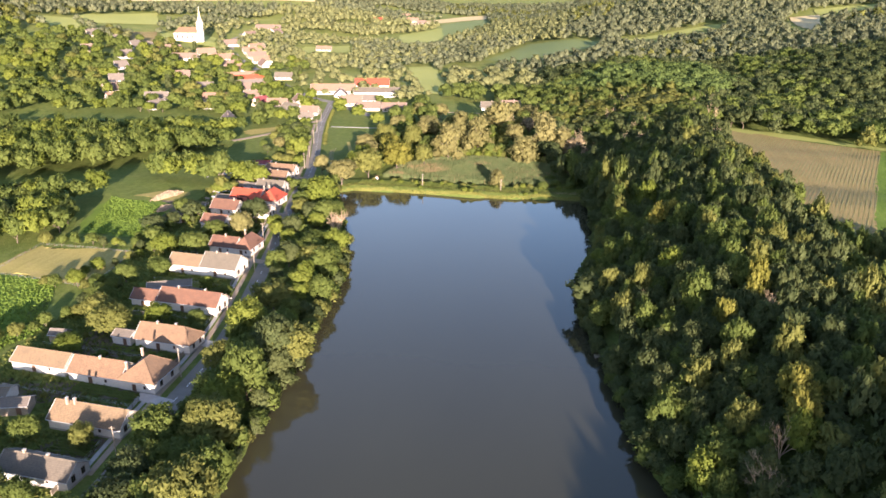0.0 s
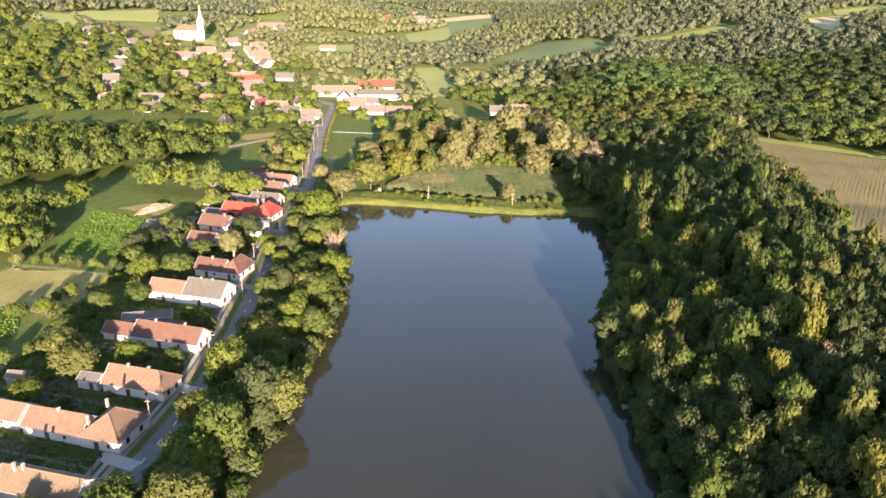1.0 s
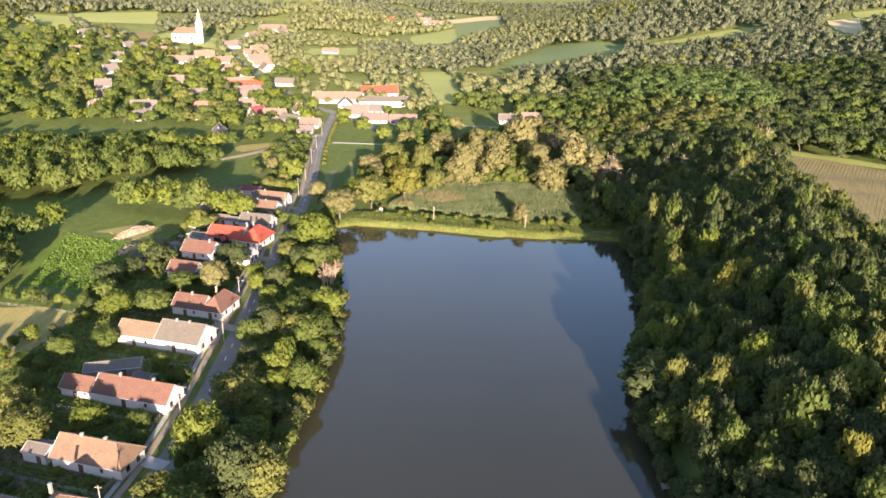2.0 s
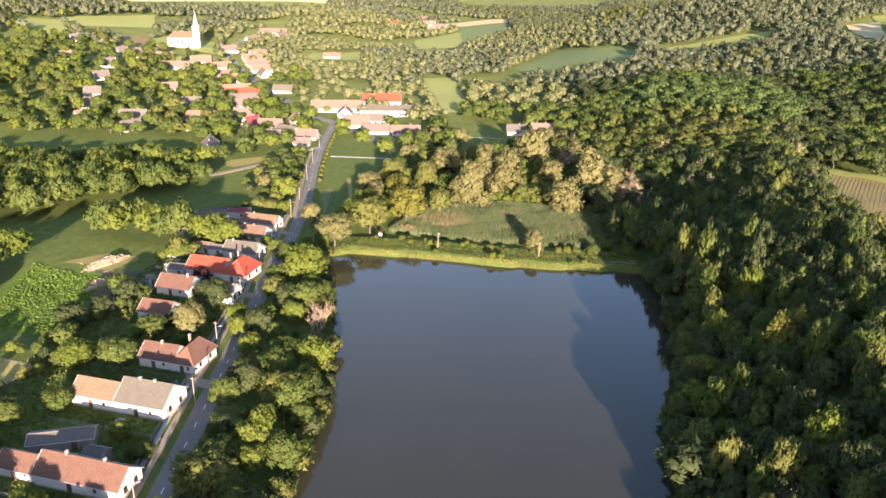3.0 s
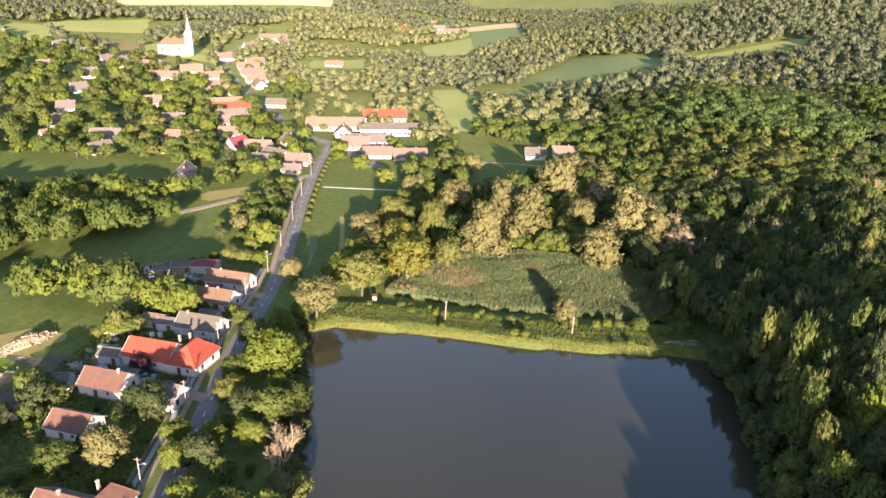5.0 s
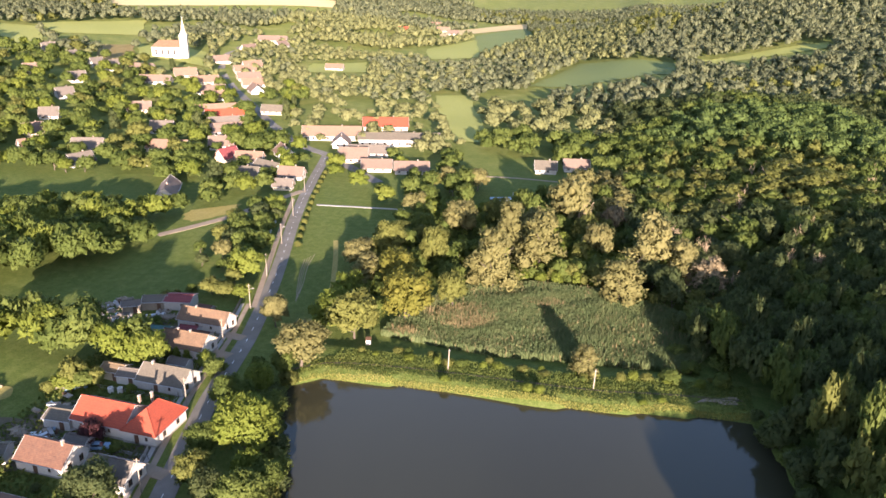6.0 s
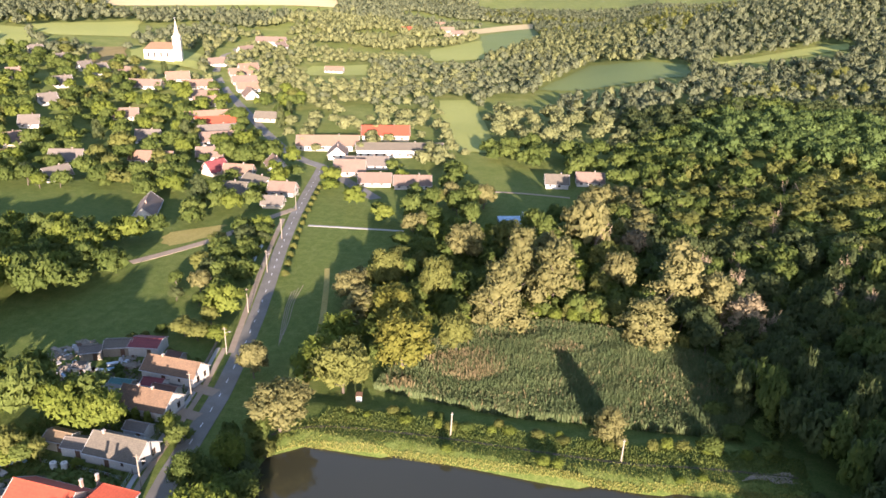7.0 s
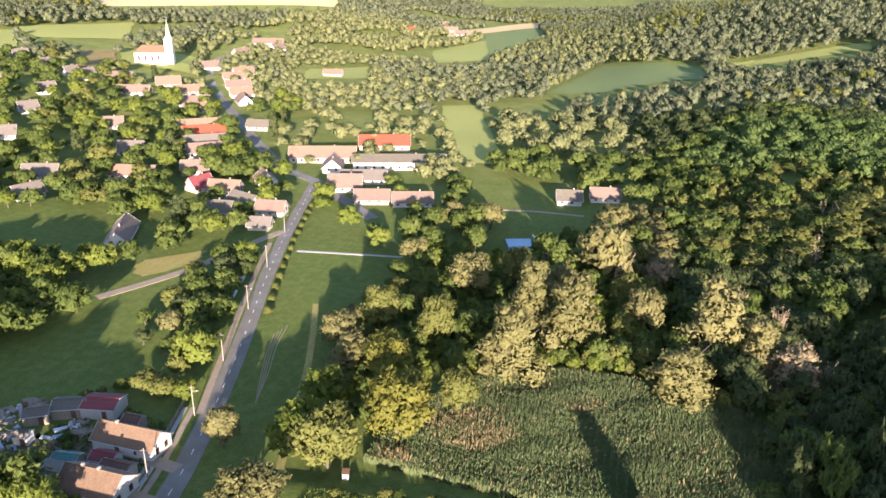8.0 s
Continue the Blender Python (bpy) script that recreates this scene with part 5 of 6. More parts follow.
def heap(x, y, lx, ly, high, mat, label, name, seed, n=40, yaw=None, size=1.0):
    """A heap: a mound under loose logs or stones, each a piece of its own."""
    r = np.random.RandomState(seed)
    ob = thing(name, pose(x, y, gz(x, y) - 0.05, 0, 0, seed * 31 if yaw is None else yaw), label, "heap")
    kind = "log" if name == "wood_pile" else "stone"
    if (kind, mat.name) not in LOG_MESH:
        LOG_MESH[kind, mat.name] = (Build().tube((0, 0, -1), (0, 0, 1), 0.17, 0.14, 6) if kind == "log" else Build().tube((0, 0, -0.4), (0, 0.05, 0.4), 0.5, 0.34, 5)).mesh(kind, mat)
    m = Build()
    rings = [[(math.cos(a * 0.7854) * lx / 2 * f * 0.95, math.sin(a * 0.7854) * ly / 2 * f * 0.95, high * (1 - f * f) * 0.85) for a in range(8)] for f in (1.0, 0.7, 0.35)]
    vs = [q for ring in rings for q in ring] + [(0, 0, high * 0.85)]
    fs = [(8 * k + a, 8 * k + (a + 1) % 8, 8 * k + 8 + (a + 1) % 8, 8 * k + 8 + a) for k in range(2) for a in range(8)] + [(16 + a, 16 + (a + 1) % 8, 24) for a in range(8)]
    m.add(vs, fs)
    part("mound", m, mat, ob)
    big = max(1.0, lx / 8) * size
    for k in range(n):
        a, q = r.uniform(0, 6.28), math.sqrt(r.rand())
        px, py = math.cos(a) * q * lx / 2, math.sin(a) * q * ly / 2
        z = high * (1 - q * q) * r.uniform(0.7, 1)
        piece = part(kind, LOG_MESH[kind, mat.name], None, ob)
        f = r.uniform(0.6, 1.3) * big
        piece.matrix_basis = pose(px, py, z, 90 + r.normal() * 14, r.normal() * 14, r.uniform(0, 180)) @ Matrix.Diagonal((f, f, f * r.uniform(0.4, 0.9), 1))


heap(-163, 238.5, 10, 4, 1.9, DEADWOOD, "long heap of pale firewood at the field edge", "wood_pile", 3, 90, 80, 0.6)
heap(-171.5, 253, 17, 5, 2.2, DEADWOOD, "heap of straw-coloured brushwood by the crop field", "wood_pile", 4, 150, 76, 0.42)
heap(-152, 248, 5, 3.5, 1.0, WOOD, "untidy heap of boards in a yard", "wood_pile", 5)
heap(-147, 257.5, 4, 3, 0.9, CONCRETE, "pile of pale rubble in a yard", "rubble_pile", 6)
heap(-157, 304.5, 8, 2.6, 1.2, WOOD, "stack of grey logs in a yard", "wood_pile", 7)
heap(-174, 310, 9, 3.4, 1.0, WOOD, "long stack of grey boards beside the meadow", "wood_pile", 11, 50)
heap(-177, 303, 8, 4, 1.0, WOOD, "low stack of weathered planks in the yard", "wood_pile", 12, 50)
heap(-171, 299, 5, 3, 0.9, WOOD, "heap of old boards in a yard", "wood_pile", 8)
heap(-112.5, 180.5, 3, 2, 0.8, CONCRETE, "small pile of pale stones in a garden", "rubble_pile", 9, 40)
heap(-124, 115, 4, 2.4, 0.9, WOOD, "heap of planks beside a shed", "wood_pile", 10)
for x, y, sd in ((-143, 981, 21), (-128, 970, 22), (-114, 960, 23)):
    heap(x, y, 16, 12, 3.0, CONCRETE, "pale spoil heap of broken stone below the wood", "rubble_pile", sd, 70)
for x, y in ((-144.6, 266.3), (-142.6, 266.9)):
    ob = thing("water_tank", pose(x, y, gz(x, y)), "white plastic water tank standing in a garden", "tank", "water tanks")
    part("body", Build().tube((0, 0, 0), (0, 0, 1.25), 0.62, 0.62, 12), PLASTER, ob)
    part("lid", Build().tube((0, 0, 1.25), (0, 0, 1.36), 0.25, 0.22, 10), CONCRETE, ob)


def car(x, y, yaw, paint, label):
    """A small saloon: body with cabin, glass, lamps and four wheels."""
    ob = thing("car", pose(x, y, gz(x, y), 0, 0, yaw), label, "car", "parked cars")
    b = Build()
    prof = [(-2.05, 0.35), (-2.1, 0.75), (-1.95, 0.95), (1.15, 1.0), (2.0, 0.85), (2.1, 0.6), (2.05, 0.35)]
    vs = [(px, -0.82, pz) for px, pz in prof] + [(px, 0.82, pz) for px, pz in prof]
    n = len(prof)
    b.add(vs, [tuple(range(n - 1, -1, -1)), tuple(range(n, 2 * n))] + [(k, (k + 1) % n, n + (k + 1) % n, n + k) for k in range(n)])
    part("body", b, paint, ob)
    c = Build()
    lo, hi = ((-1.6, 1.0), 0.98), ((-1.1, 0.35), 1.44)
    c.add([(lo[0][0], -0.76, 0.98), (lo[0][1], -0.76, 0.98), (lo[0][1], 0.76, 0.98), (lo[0][0], 0.76, 0.98), (hi[0][0], -0.6, 1.42), (hi[0][1], -0.6, 1.42), (hi[0][1], 0.6, 1.42), (hi[0][0], 0.6, 1.42)],
          [(4, 5, 6, 7), (0, 1, 5, 4), (1, 2, 6, 5), (2, 3, 7, 6), (3, 0, 4, 7)])
    part("glazing", c, GLASS, ob)
    part("roof", Build().box(-1.12, -0.62, 1.424, 0.37, 0.62, 1.47), paint, ob)
    for wx in (-1.3, 1.3):
        for wy in (-0.8, 0.8):
            w = part("wheel", Build().tube((wx, wy - 0.1, 0.31), (wx, wy + 0.1, 0.31), 0.31, 0.31, 12), DK, ob)
            part("rim", Build().tube((wx, wy - 0.11, 0.31), (wx, wy + 0.11, 0.31), 0.18, 0.18, 8), METAL, w)
    for wy in (-0.6, 0.6):
        part("headlight", Build().box(2.02, wy - 0.16, 0.66, 2.09, wy + 0.16, 0.8), METAL, ob)


car(-133.5, 248.8, 20, BLUE_PLASTIC, "small blue car parked in a yard")

for shift in (0.0, 1.6, 3.2, 5.5):
    ribbon("track", [(-140.5 + 0.2 * shift, 356 + shift), (-137, 345 + shift), (-132.5, 334 + 0.8 * shift), (-128.5 - 0.3 * shift, 325 + shift)], 0.16, GRAVEL, "pale worn line across the lawn", "track", lift=0.06, every=1.5)
ribbon("grass_strip", [(-138, 376), (-134, 367), (-124, 342), (-116.5, 318), (-112.5, 306)], 1.7, STUBBLE, "dry yellow strip of mown grass along the lawn", "grass", lift=0.07)

# ---------------------------------------------------------------- trees that stand singly
WILLOWS = [(-104, 309.5, 13.5, 6.6), (-94, 322, 15.5, 7.2), (-83.5, 333.5, 12.5, 4.8), (-112, 331, 8, 4.2), (-101.5, 338.5, 15, 7), (-97.5, 360, 16, 5.8), (-121, 354, 10.5, 5.2), (-113, 365, 14, 6.6),
           (-75.5, 352, 19, 5.6), (-65, 372, 20, 5.8), (-77, 381, 20, 5.2), (-96, 394, 14, 7.4), (-47.5, 383, 15, 6), (-29.5, 375, 22, 6.4), (-38, 353, 15, 4.8), (-20, 370, 17, 4.8), (-117, 453, 11, 5), (-104, 454, 11, 5),
           (-120, 414, 9.5, 5), (-60, 412, 22, 8.5)]
for k, (x, y, h, rad) in enumerate(WILLOWS):
    tree(x, y, h * 1.08, rad, "gold" if k in (1, 4) else "olive" if k in (0, 2, 5, 7) else "willow", "tall" if h > 12.6 and k not in (0, 1, 4, 5, 7, 11, 12, 19) else "broad", "beside the reed bed", "willow stand")
for x, y, h, rad, leaf, form in [
        (-109.8, 290, 13, 7.0, "willow", "broad"), (-126.5, 309, 10.5, 4.2, "willow", "broad"), (-43.9, 308, 8.6, 2.7, "willow", "tall"), (-14.5, 332.7, 11, 4.6, "tan", "broad"), (-43.5, 412, 14, 5.4, "tan", "broad"),
        (-59, 462, 14, 7.5, "willow", "broad"), (-13, 363, 15, 4.8, "tan", "tall"), (-70, 395, 15, 5, "willow", "broad"), (-85, 405, 14, 6, "olive", "broad"), (-52, 396, 14, 5, "olive", "broad")]:
    tree(x, y, h, rad, leaf, form, "beside the reed bed", "willow stand")
BANK = [(-81.5, 149, 13, 4.9, "lime"), (-67, 142, 13, 5.4, "olive"), (-80.5, 182, 10, 3.3, "lime"), (-83, 166, 10, 6, "olive"), (-74, 138, 10, 4.7, "green"), (-74, 121, 10, 5.4, "green"), (-77.5, 104, 11, 6.2, "green"),
        (-71, 110, 11, 5.1, "olive"), (-75.5, 92, 10, 5.0, "dark"), (-68, 97, 10, 5, "green"), (-72, 84, 10, 5, "dark"), (-104.5, 255, 14.5, 6.6, "lime"), (-87.5, 204, 9.5, 4.6, "green"),
        (-83, 194, 10.5, 4.6, "olive"), (-93, 198, 9, 4.4, "dark"), (-84.8, 221.5, 6, 3.2, "willow"), (-97, 240, 10, 4.6, "green")]
for x, y, h, rad, leaf in BANK:
    tree(x, y, h, rad, leaf, "broad", "on the lake bank", "bank trees")
bx, by, br = scatter(-125, 55, -50, 284, 5.9, 21)
dl, _ = segment_distance(bx, by, LAKE, True)
dr, _ = segment_distance(bx, by, ROAD)
for x, y, a, b in zip(bx, by, dl, dr):
    east = x > np.interp(y, [p[1] for p in ROAD], [p[0] for p in ROAD])
    if east and b > 4.6 and a > 0.4 and not inside(np.array([x]), np.array([y]), LAKE)[0] and all((x - p[0]) ** 2 + (y - p[1]) ** 2 > (0.75 * p[3]) ** 2 for p in BANK):
        spot = abs(x + 87) < 7 and 212 < y < 233
        h = br.uniform(2.5, 4.0) if spot else (br.uniform(6.5, 12.5) if a < 5 else br.uniform(5.0, 9.0)) * (1.22 if y < 150 else 1)
        tree(x, y, h, h * br.uniform(0.36, 0.47), ("green", "dark", "olive", "green", "lime", "green")[br.randint(6)], "broad" if h > 7 else "bush", "on the lake bank", "bank trees")
GARDEN = [(-122, 233.7, 10.5, 5.6, "dark"), (-120, 219, 10.5, 4.4, "willow"), (-127, 200, 8, 4.7, "green"), (-128.5, 214.4, 7.5, 4, "green"), (-108.5, 222, 6.5, 3.0, "lime"), (-112.5, 229, 6, 3, "lime"),
          (-142.8, 279.5, 11, 5.2, "lime"), (-154, 265.7, 8, 3.1, "olive"), (-144, 322, 5.5, 3.0, "lime"), (-149.5, 321, 6, 3.4, "olive"), (-154, 322, 6, 3.4, "olive"), (-134.5, 174, 6.8, 4, "green"),
          (-137, 197.5, 7.5, 4.4, "lime"), (-117, 143.5, 9, 5.4, "olive"), (-108.5, 152, 7, 3.4, "lime"), (-99.5, 154, 5, 2.6, "green"), (-120.4, 132, 6, 3.8, "lime")]
for x, y, h, rad, leaf in GARDEN:
    tree(x, y, h, rad, leaf, "broad", "in a house garden", "garden trees")
GARDEN2 = [(-92, 83.5, 7, 3.4, "green"), (-99, 84.5, 7.5, 3.6, "dark"), (-106, 90, 6, 3, "green"), (-104.5, 99.5, 7, 3.6, "green"), (-112, 97, 8, 4, "lime"), (-93, 101, 6.5, 2.6, "olive"), (-125, 150, 8, 4.6, "olive"), (-132, 158, 7, 4, "green"), (-128, 182, 6, 3.4, "green"), (-110, 177.5, 4, 2.4, "lime"),
           (-101, 173, 4.2, 2.6, "green"), (-96.5, 150.5, 3.6, 2.2, "green"), (-145, 205, 7, 4, "green"), (-152, 215, 7.5, 4.4, "dark"), (-147, 232, 8, 4, "dark"), (-153, 236, 7, 3.6, "green"), (-150, 224, 6, 3.4, "dark"),
           (-136.2, 249.8, 5.2, 3.0, "plum"), (-127.5, 281, 5, 3, "green"), (-131.5, 283.5, 5, 2.8, "lime")]
for x, y, h, rad, leaf in GARDEN2:
    tree(x, y, h, rad, leaf, "broad" if h > 5 else "bush", "in a house garden", "garden trees")
for k in range(7):
    tree(-119.5 + 1.35 * k, 213.6, 3.0, 0.75, "green", "tall", "in a clipped garden hedge row", "garden trees")
for x in (-143, -140.5, -137.5):
    tree(x, 284.6, 3.6, 0.9, "lime", "tall", "in front of a white house", "garden trees")
for k in range(13):
    y = 366 + 7.5 * k
    x = np.interp(y, [p[1] for p in ROAD], [p[0] for p in ROAD]) + 4.6
    tree(x, y, 2.6, 1.3, "olive", "bush", "in the roadside row", "roadside shrubs")
for x, y, h, s in ((-87.2, 226.5, 15.5, 3), (-89.5, 224.5, 12, 4), (-88.5, 229, 14, 7), (-19, 366, 14, 5), (-12, 361, 15, 6), (15, 182, 13.5, 8), (40, 160, 16, 9), (37, 118, 15.5, 10), (14, 214, 12, 11), (23, 200, 13.5, 12), (33, 112, 14.5, 14), (6, 250, 13, 16), (12, 268, 13, 17), (-57, 408, 20, 18)):
    bare_tree(x, y, h, s, "among the green crowns")
BARE = [bare_build(60 + k).mesh("dead_wood", DEADWOOD) for k in range(3)]
dead = random.Random(4)
for k in range(22):
    x, y = dead.uniform(-28, 64), dead.uniform(352, 470)
    h = dead.uniform(13, 17)
    ob = thing("dead_tree", pose(x, y, gz(x, y) - 0.1, 0, 0, dead.uniform(0, 360)) @ Matrix.Diagonal((h * 0.62, h * 0.62, h, 1)), "bare pale dead tree with forked branches on the slope", "tree", "dead trees")
    part("dead_wood", BARE[k % 3], None, ob)

# ---------------------------------------------------------------- the wooded hill by the lake
x, y, r = scatter(-30, -40, 112, 416, 4.9, 31)
ok = inside(x, y, HILL_WOOD) & ~inside(x, y, LAKE)
x, y = x[ok], y[ok]
near = (y > 96) & (y < 262) & (x < 42)
count = 0
rest = []
for px, py, close in zip(x, y, near):
    high = r.rand() < 0.17
    h = r.uniform(8.6, 10.8) * (1.36 if high else 1) * (1.55 if 262 < py < 318 and px < 10 else 1.3 if 258 < py < 335 and px < 22 else 0.8 if py < 112 or px < 6 else 1.16 if 165 < py < 300 else 1)
    rad = r.uniform(2.7, 3.7)
    if close and count < 300:
        count += 1
        # high tops take lit tones, the rest dark: sun and shade set by leaf colour
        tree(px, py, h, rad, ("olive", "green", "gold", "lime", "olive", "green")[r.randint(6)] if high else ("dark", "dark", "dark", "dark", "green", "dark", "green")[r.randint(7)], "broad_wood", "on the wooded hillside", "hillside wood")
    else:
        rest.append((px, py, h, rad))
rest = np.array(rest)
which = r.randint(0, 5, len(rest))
# trees out of view, kept mostly for the shade they throw
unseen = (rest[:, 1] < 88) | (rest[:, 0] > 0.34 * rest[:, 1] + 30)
woods("hill_wood", rest[unseen], "dark", "unseen wood on the hill, kept for its shade", 16, FARTHER)
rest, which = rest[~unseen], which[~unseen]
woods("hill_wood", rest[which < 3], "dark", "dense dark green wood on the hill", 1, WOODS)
woods("hill_wood", rest[which == 3], "green", "green trees mixed into the hill wood", 2, WOODS)
woods("hill_wood", rest[which == 4], "olive", "olive-green trees mixed into the hill wood", 3, WOODS)

# wood on the near shore
x, y, r = scatter(-110, -60, 60, 22, 9, 33)
ok = clear(x, y) & (segment_distance(x, y, LAKE, True)[0] > 2)
woods("shore_wood", np.stack([x[ok], y[ok], r.uniform(8, 12, ok.sum()), r.uniform(3.6, 4.6, ok.sum())], 1), "green", "wood along the near shore of the lake", 4, FARTHER)

# ---------------------------------------------------------------- middle distance woods
x, y, r = scatter(-680, 190, 260, 640, 7.8, 41)
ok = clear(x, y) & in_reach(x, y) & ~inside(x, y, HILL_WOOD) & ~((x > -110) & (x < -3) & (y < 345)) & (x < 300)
village = (x < -128) & (y > 398)
west = (x < -150) & (y <= 420)
keep = ok & (~village | (r.rand(len(x)) < 0.34)) & ~((x > -146) & (x < -100) & (y < 300))
houses = np.array([v[:2] for v in VILLAGE + VILLAGE2 + VILLAGE3 + VILLAGE4 + VILLAGE5])
keep &= np.hypot(x + 221, y - 395) > 15
keep &= ~((x > -0.36 * y - 45) & (x < -0.1 * y + 5) & (y > 430) & (r.rand(len(x)) < 0.42))
keep &= ~((x > -132) & (x < -0.1 * y + 5) & (y > 480) & (r.rand(len(x)) < 0.3))
# the meadow's edge is low: no tall wood within some thirty metres before it
meadow = OPEN[8]
for back in (10, 16):
    keep &= ~(inside(x - 0.62 * back, y + 0.78 * back, meadow) & (y < 330))
for back in (8, 15):
    keep &= ~inside(x - 0.6 * back, y + 0.8 * back, OPEN[9])
for hx, hy in houses:
    keep &= np.hypot((x - hx - 1), (y - hy + 2) / 1.2) > 6.6
x, y = x[keep], y[keep]
h = np.where((x < -128) & (y > 398), r.uniform(5, 11.5, len(x)), np.where((x < -148) & (y > 255), r.uniform(11.5, 16.5, len(x)) * np.where(y > 335, 0.72, 1), r.uniform(8.5, 13, len(x))))
rows = np.stack([x, y, h, np.where(h > 13, 5.6, 1.4 + h * r.uniform(0.30, 0.42, len(x)))], 1)
tone = waves(x, y, 22, 9) + r.uniform(-0.9, 0.9, len(x))
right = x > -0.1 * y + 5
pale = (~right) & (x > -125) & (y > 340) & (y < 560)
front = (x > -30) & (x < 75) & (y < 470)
# green stand in brighter leaves: the sun on this band put into leaf colour
GREEN_STAND = [(-34, 534), (-16, 600), (64, 612), (92, 560), (70, 505), (36, 506), (17, 526), (-4, 528)]
SHADE_GAP = [(-34, 520), (-6, 513), (16, 510), (34, 490), (80, 488), (80, 503), (37, 504), (17, 524), (-4, 526), (-34, 532)]   # trees left out here to make the dark shaded band below the stand
stand = inside(x, y, GREEN_STAND)
tone = np.where(stand, 9.0, tone)
for (px, py, ph, pr), t0, is_pale, is_front in zip(rows, tone, pale, front):
    if is_pale and py < 480:
        if py < 425 and (t0 < -0.8 or min((px - q[0]) ** 2 + (py - q[1]) ** 2 for q in WILLOWS) < 16):
            continue
        low = 0.78 if py < 425 else 0.95
        tree(px, py, ph * low, pr * 0.85 * low, "green" if t0 < -0.1 else "olive" if t0 < 0.6 else "willow", "tall_mid" if t0 > 0.9 else "broad_mid", "in the valley wood", "valley wood")
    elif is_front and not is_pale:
        # mostly dark leaves: the slope's shade is deepened by leaf colour
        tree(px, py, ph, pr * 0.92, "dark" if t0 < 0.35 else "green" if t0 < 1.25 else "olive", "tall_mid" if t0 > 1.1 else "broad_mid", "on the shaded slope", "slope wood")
rest = ~((pale & (y < 480)) | (front & ~pale))
woods("wood", rows[rest & pale], "green", "green trees over the valley meadows", 6, FAR["broad"])
body = rest & ~pale & ~inside(x, y, SHADE_GAP)
# east side in shade: darker leaf colours painted in for it
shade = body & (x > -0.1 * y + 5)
open_wood = body & ~shade & (tone < 8)
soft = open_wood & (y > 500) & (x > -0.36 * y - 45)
# pale willows, in the leaf tone that has haze painted in
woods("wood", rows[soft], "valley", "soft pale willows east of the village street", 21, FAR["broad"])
open_wood = open_wood & ~soft
sunlit = (y < 392) & (x > -290)
close = open_wood & sunlit
woods("wood", rows[close & (tone > 0.3)], "lime", "bright green trees at the meadow's edge", 22, WOODS)
woods("wood", rows[close & (tone <= 0.3)], "green", "green trees at the meadow's edge", 23, WOODS)
open_wood = open_wood & ~sunlit
woods("wood", rows[open_wood & (tone > 0.95)], "olive", "yellowish green trees between gardens", 7, FAR["broad"])
woods("wood", rows[open_wood & (tone <= 0.95) & (tone > -0.85)], "green", "green broadleaf wood", 8, FAR["broad"])
woods("wood", rows[open_wood & (tone <= -0.85)], "lime", "bright green trees among the gardens", 9, FAR["broad"])
woods("wood", rows[body & (tone > 8)], "fresh", "bright green stand on the slope with sunlit-toned leaves", 20, FAR["broad"])
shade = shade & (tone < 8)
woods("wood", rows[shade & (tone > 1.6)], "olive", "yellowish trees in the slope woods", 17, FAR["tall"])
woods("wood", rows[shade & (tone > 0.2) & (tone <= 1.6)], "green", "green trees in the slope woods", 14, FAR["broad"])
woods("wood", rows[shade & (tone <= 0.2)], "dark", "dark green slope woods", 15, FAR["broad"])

# the copse west of the crop field and large single trees of the village
wr = random.Random(12)
for k in range(46):
    x, y = wr.uniform(-222, -171), wr.uniform(186, 232)
    if inside(np.array([x]), np.array([y]), [(-204, 184), (-184, 190.5), (-180, 204), (-192, 224), (-206, 236), (-230, 232), (-230, 200)])[0]:
        tree(x, y, wr.uniform(8, 12), wr.uniform(3.8, 5.2), ("green", "dark", "green", "lime", "green")[k % 5], "broad_mid", "in a field copse", "field copse")
vx, vy, vr = scatter(-480, 405, -195, 660, 20, 77)
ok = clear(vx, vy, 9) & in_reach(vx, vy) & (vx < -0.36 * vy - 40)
for hx, hy in houses:
    ok &= np.hypot(vx - hx, (vy - hy + 4) / 1.4) > 9.5
ok &= np.hypot(vx + 221, vy - 395) > 17
vh = vr.uniform(8.5, 13, ok.sum())
big = np.stack([vx[ok], vy[ok], vh, vh * vr.uniform(0.42, 0.56, ok.sum())], 1)
sort = vr.randint(0, 10, len(big))
MID = [FORMS["broad_mid", k][0] for k in range(4)]
woods("village_trees", big[sort < 5], "green", "large round green trees between village gardens", 30, MID)
woods("village_trees", big[(sort >= 5) & (sort < 8)], "lime", "large yellow-green trees between village gardens", 31, MID)
woods("village_trees", big[sort == 8], "olive", "large olive trees between village gardens", 32, MID)
spruce = big[sort == 9] * (1, 1, 1.2, 0.85)
woods("village_trees", spruce, "dark", "tall dark narrow trees between village gardens", 33, [FORMS["tall_mid", k][0] for k in range(4)])

for x, y, h, rad, leaf in ((-297, 419, 10, 4.6, "green"), (-289, 417, 8, 4, "lime"), (-303, 425, 9, 4.2, "dark"), (-282, 421, 7, 3.4, "green")):
    tree(x, y, h, rad, leaf, "broad_mid", "beside a dark-roofed house", "yard trees")

# undergrowth below the willows
UNDER = [(-114, 330), (-122, 372), (-117, 425), (-60, 432), (-40, 402), (-22, 368), (-40, 363), (-66, 363), (-86, 354), (-99, 336), (-106, 318)]
x, y, r = scatter(-125, 315, -20, 432, 4.3, 45)
ok = inside(x, y, UNDER)
h = np.where(r.rand(len(x)) < 0.3, r.uniform(5.5, 8.5, len(x)), r.uniform(2.8, 5.0, len(x)))
rows = np.stack([x, y, h, 0.9 + 0.30 * h], 1)[ok]
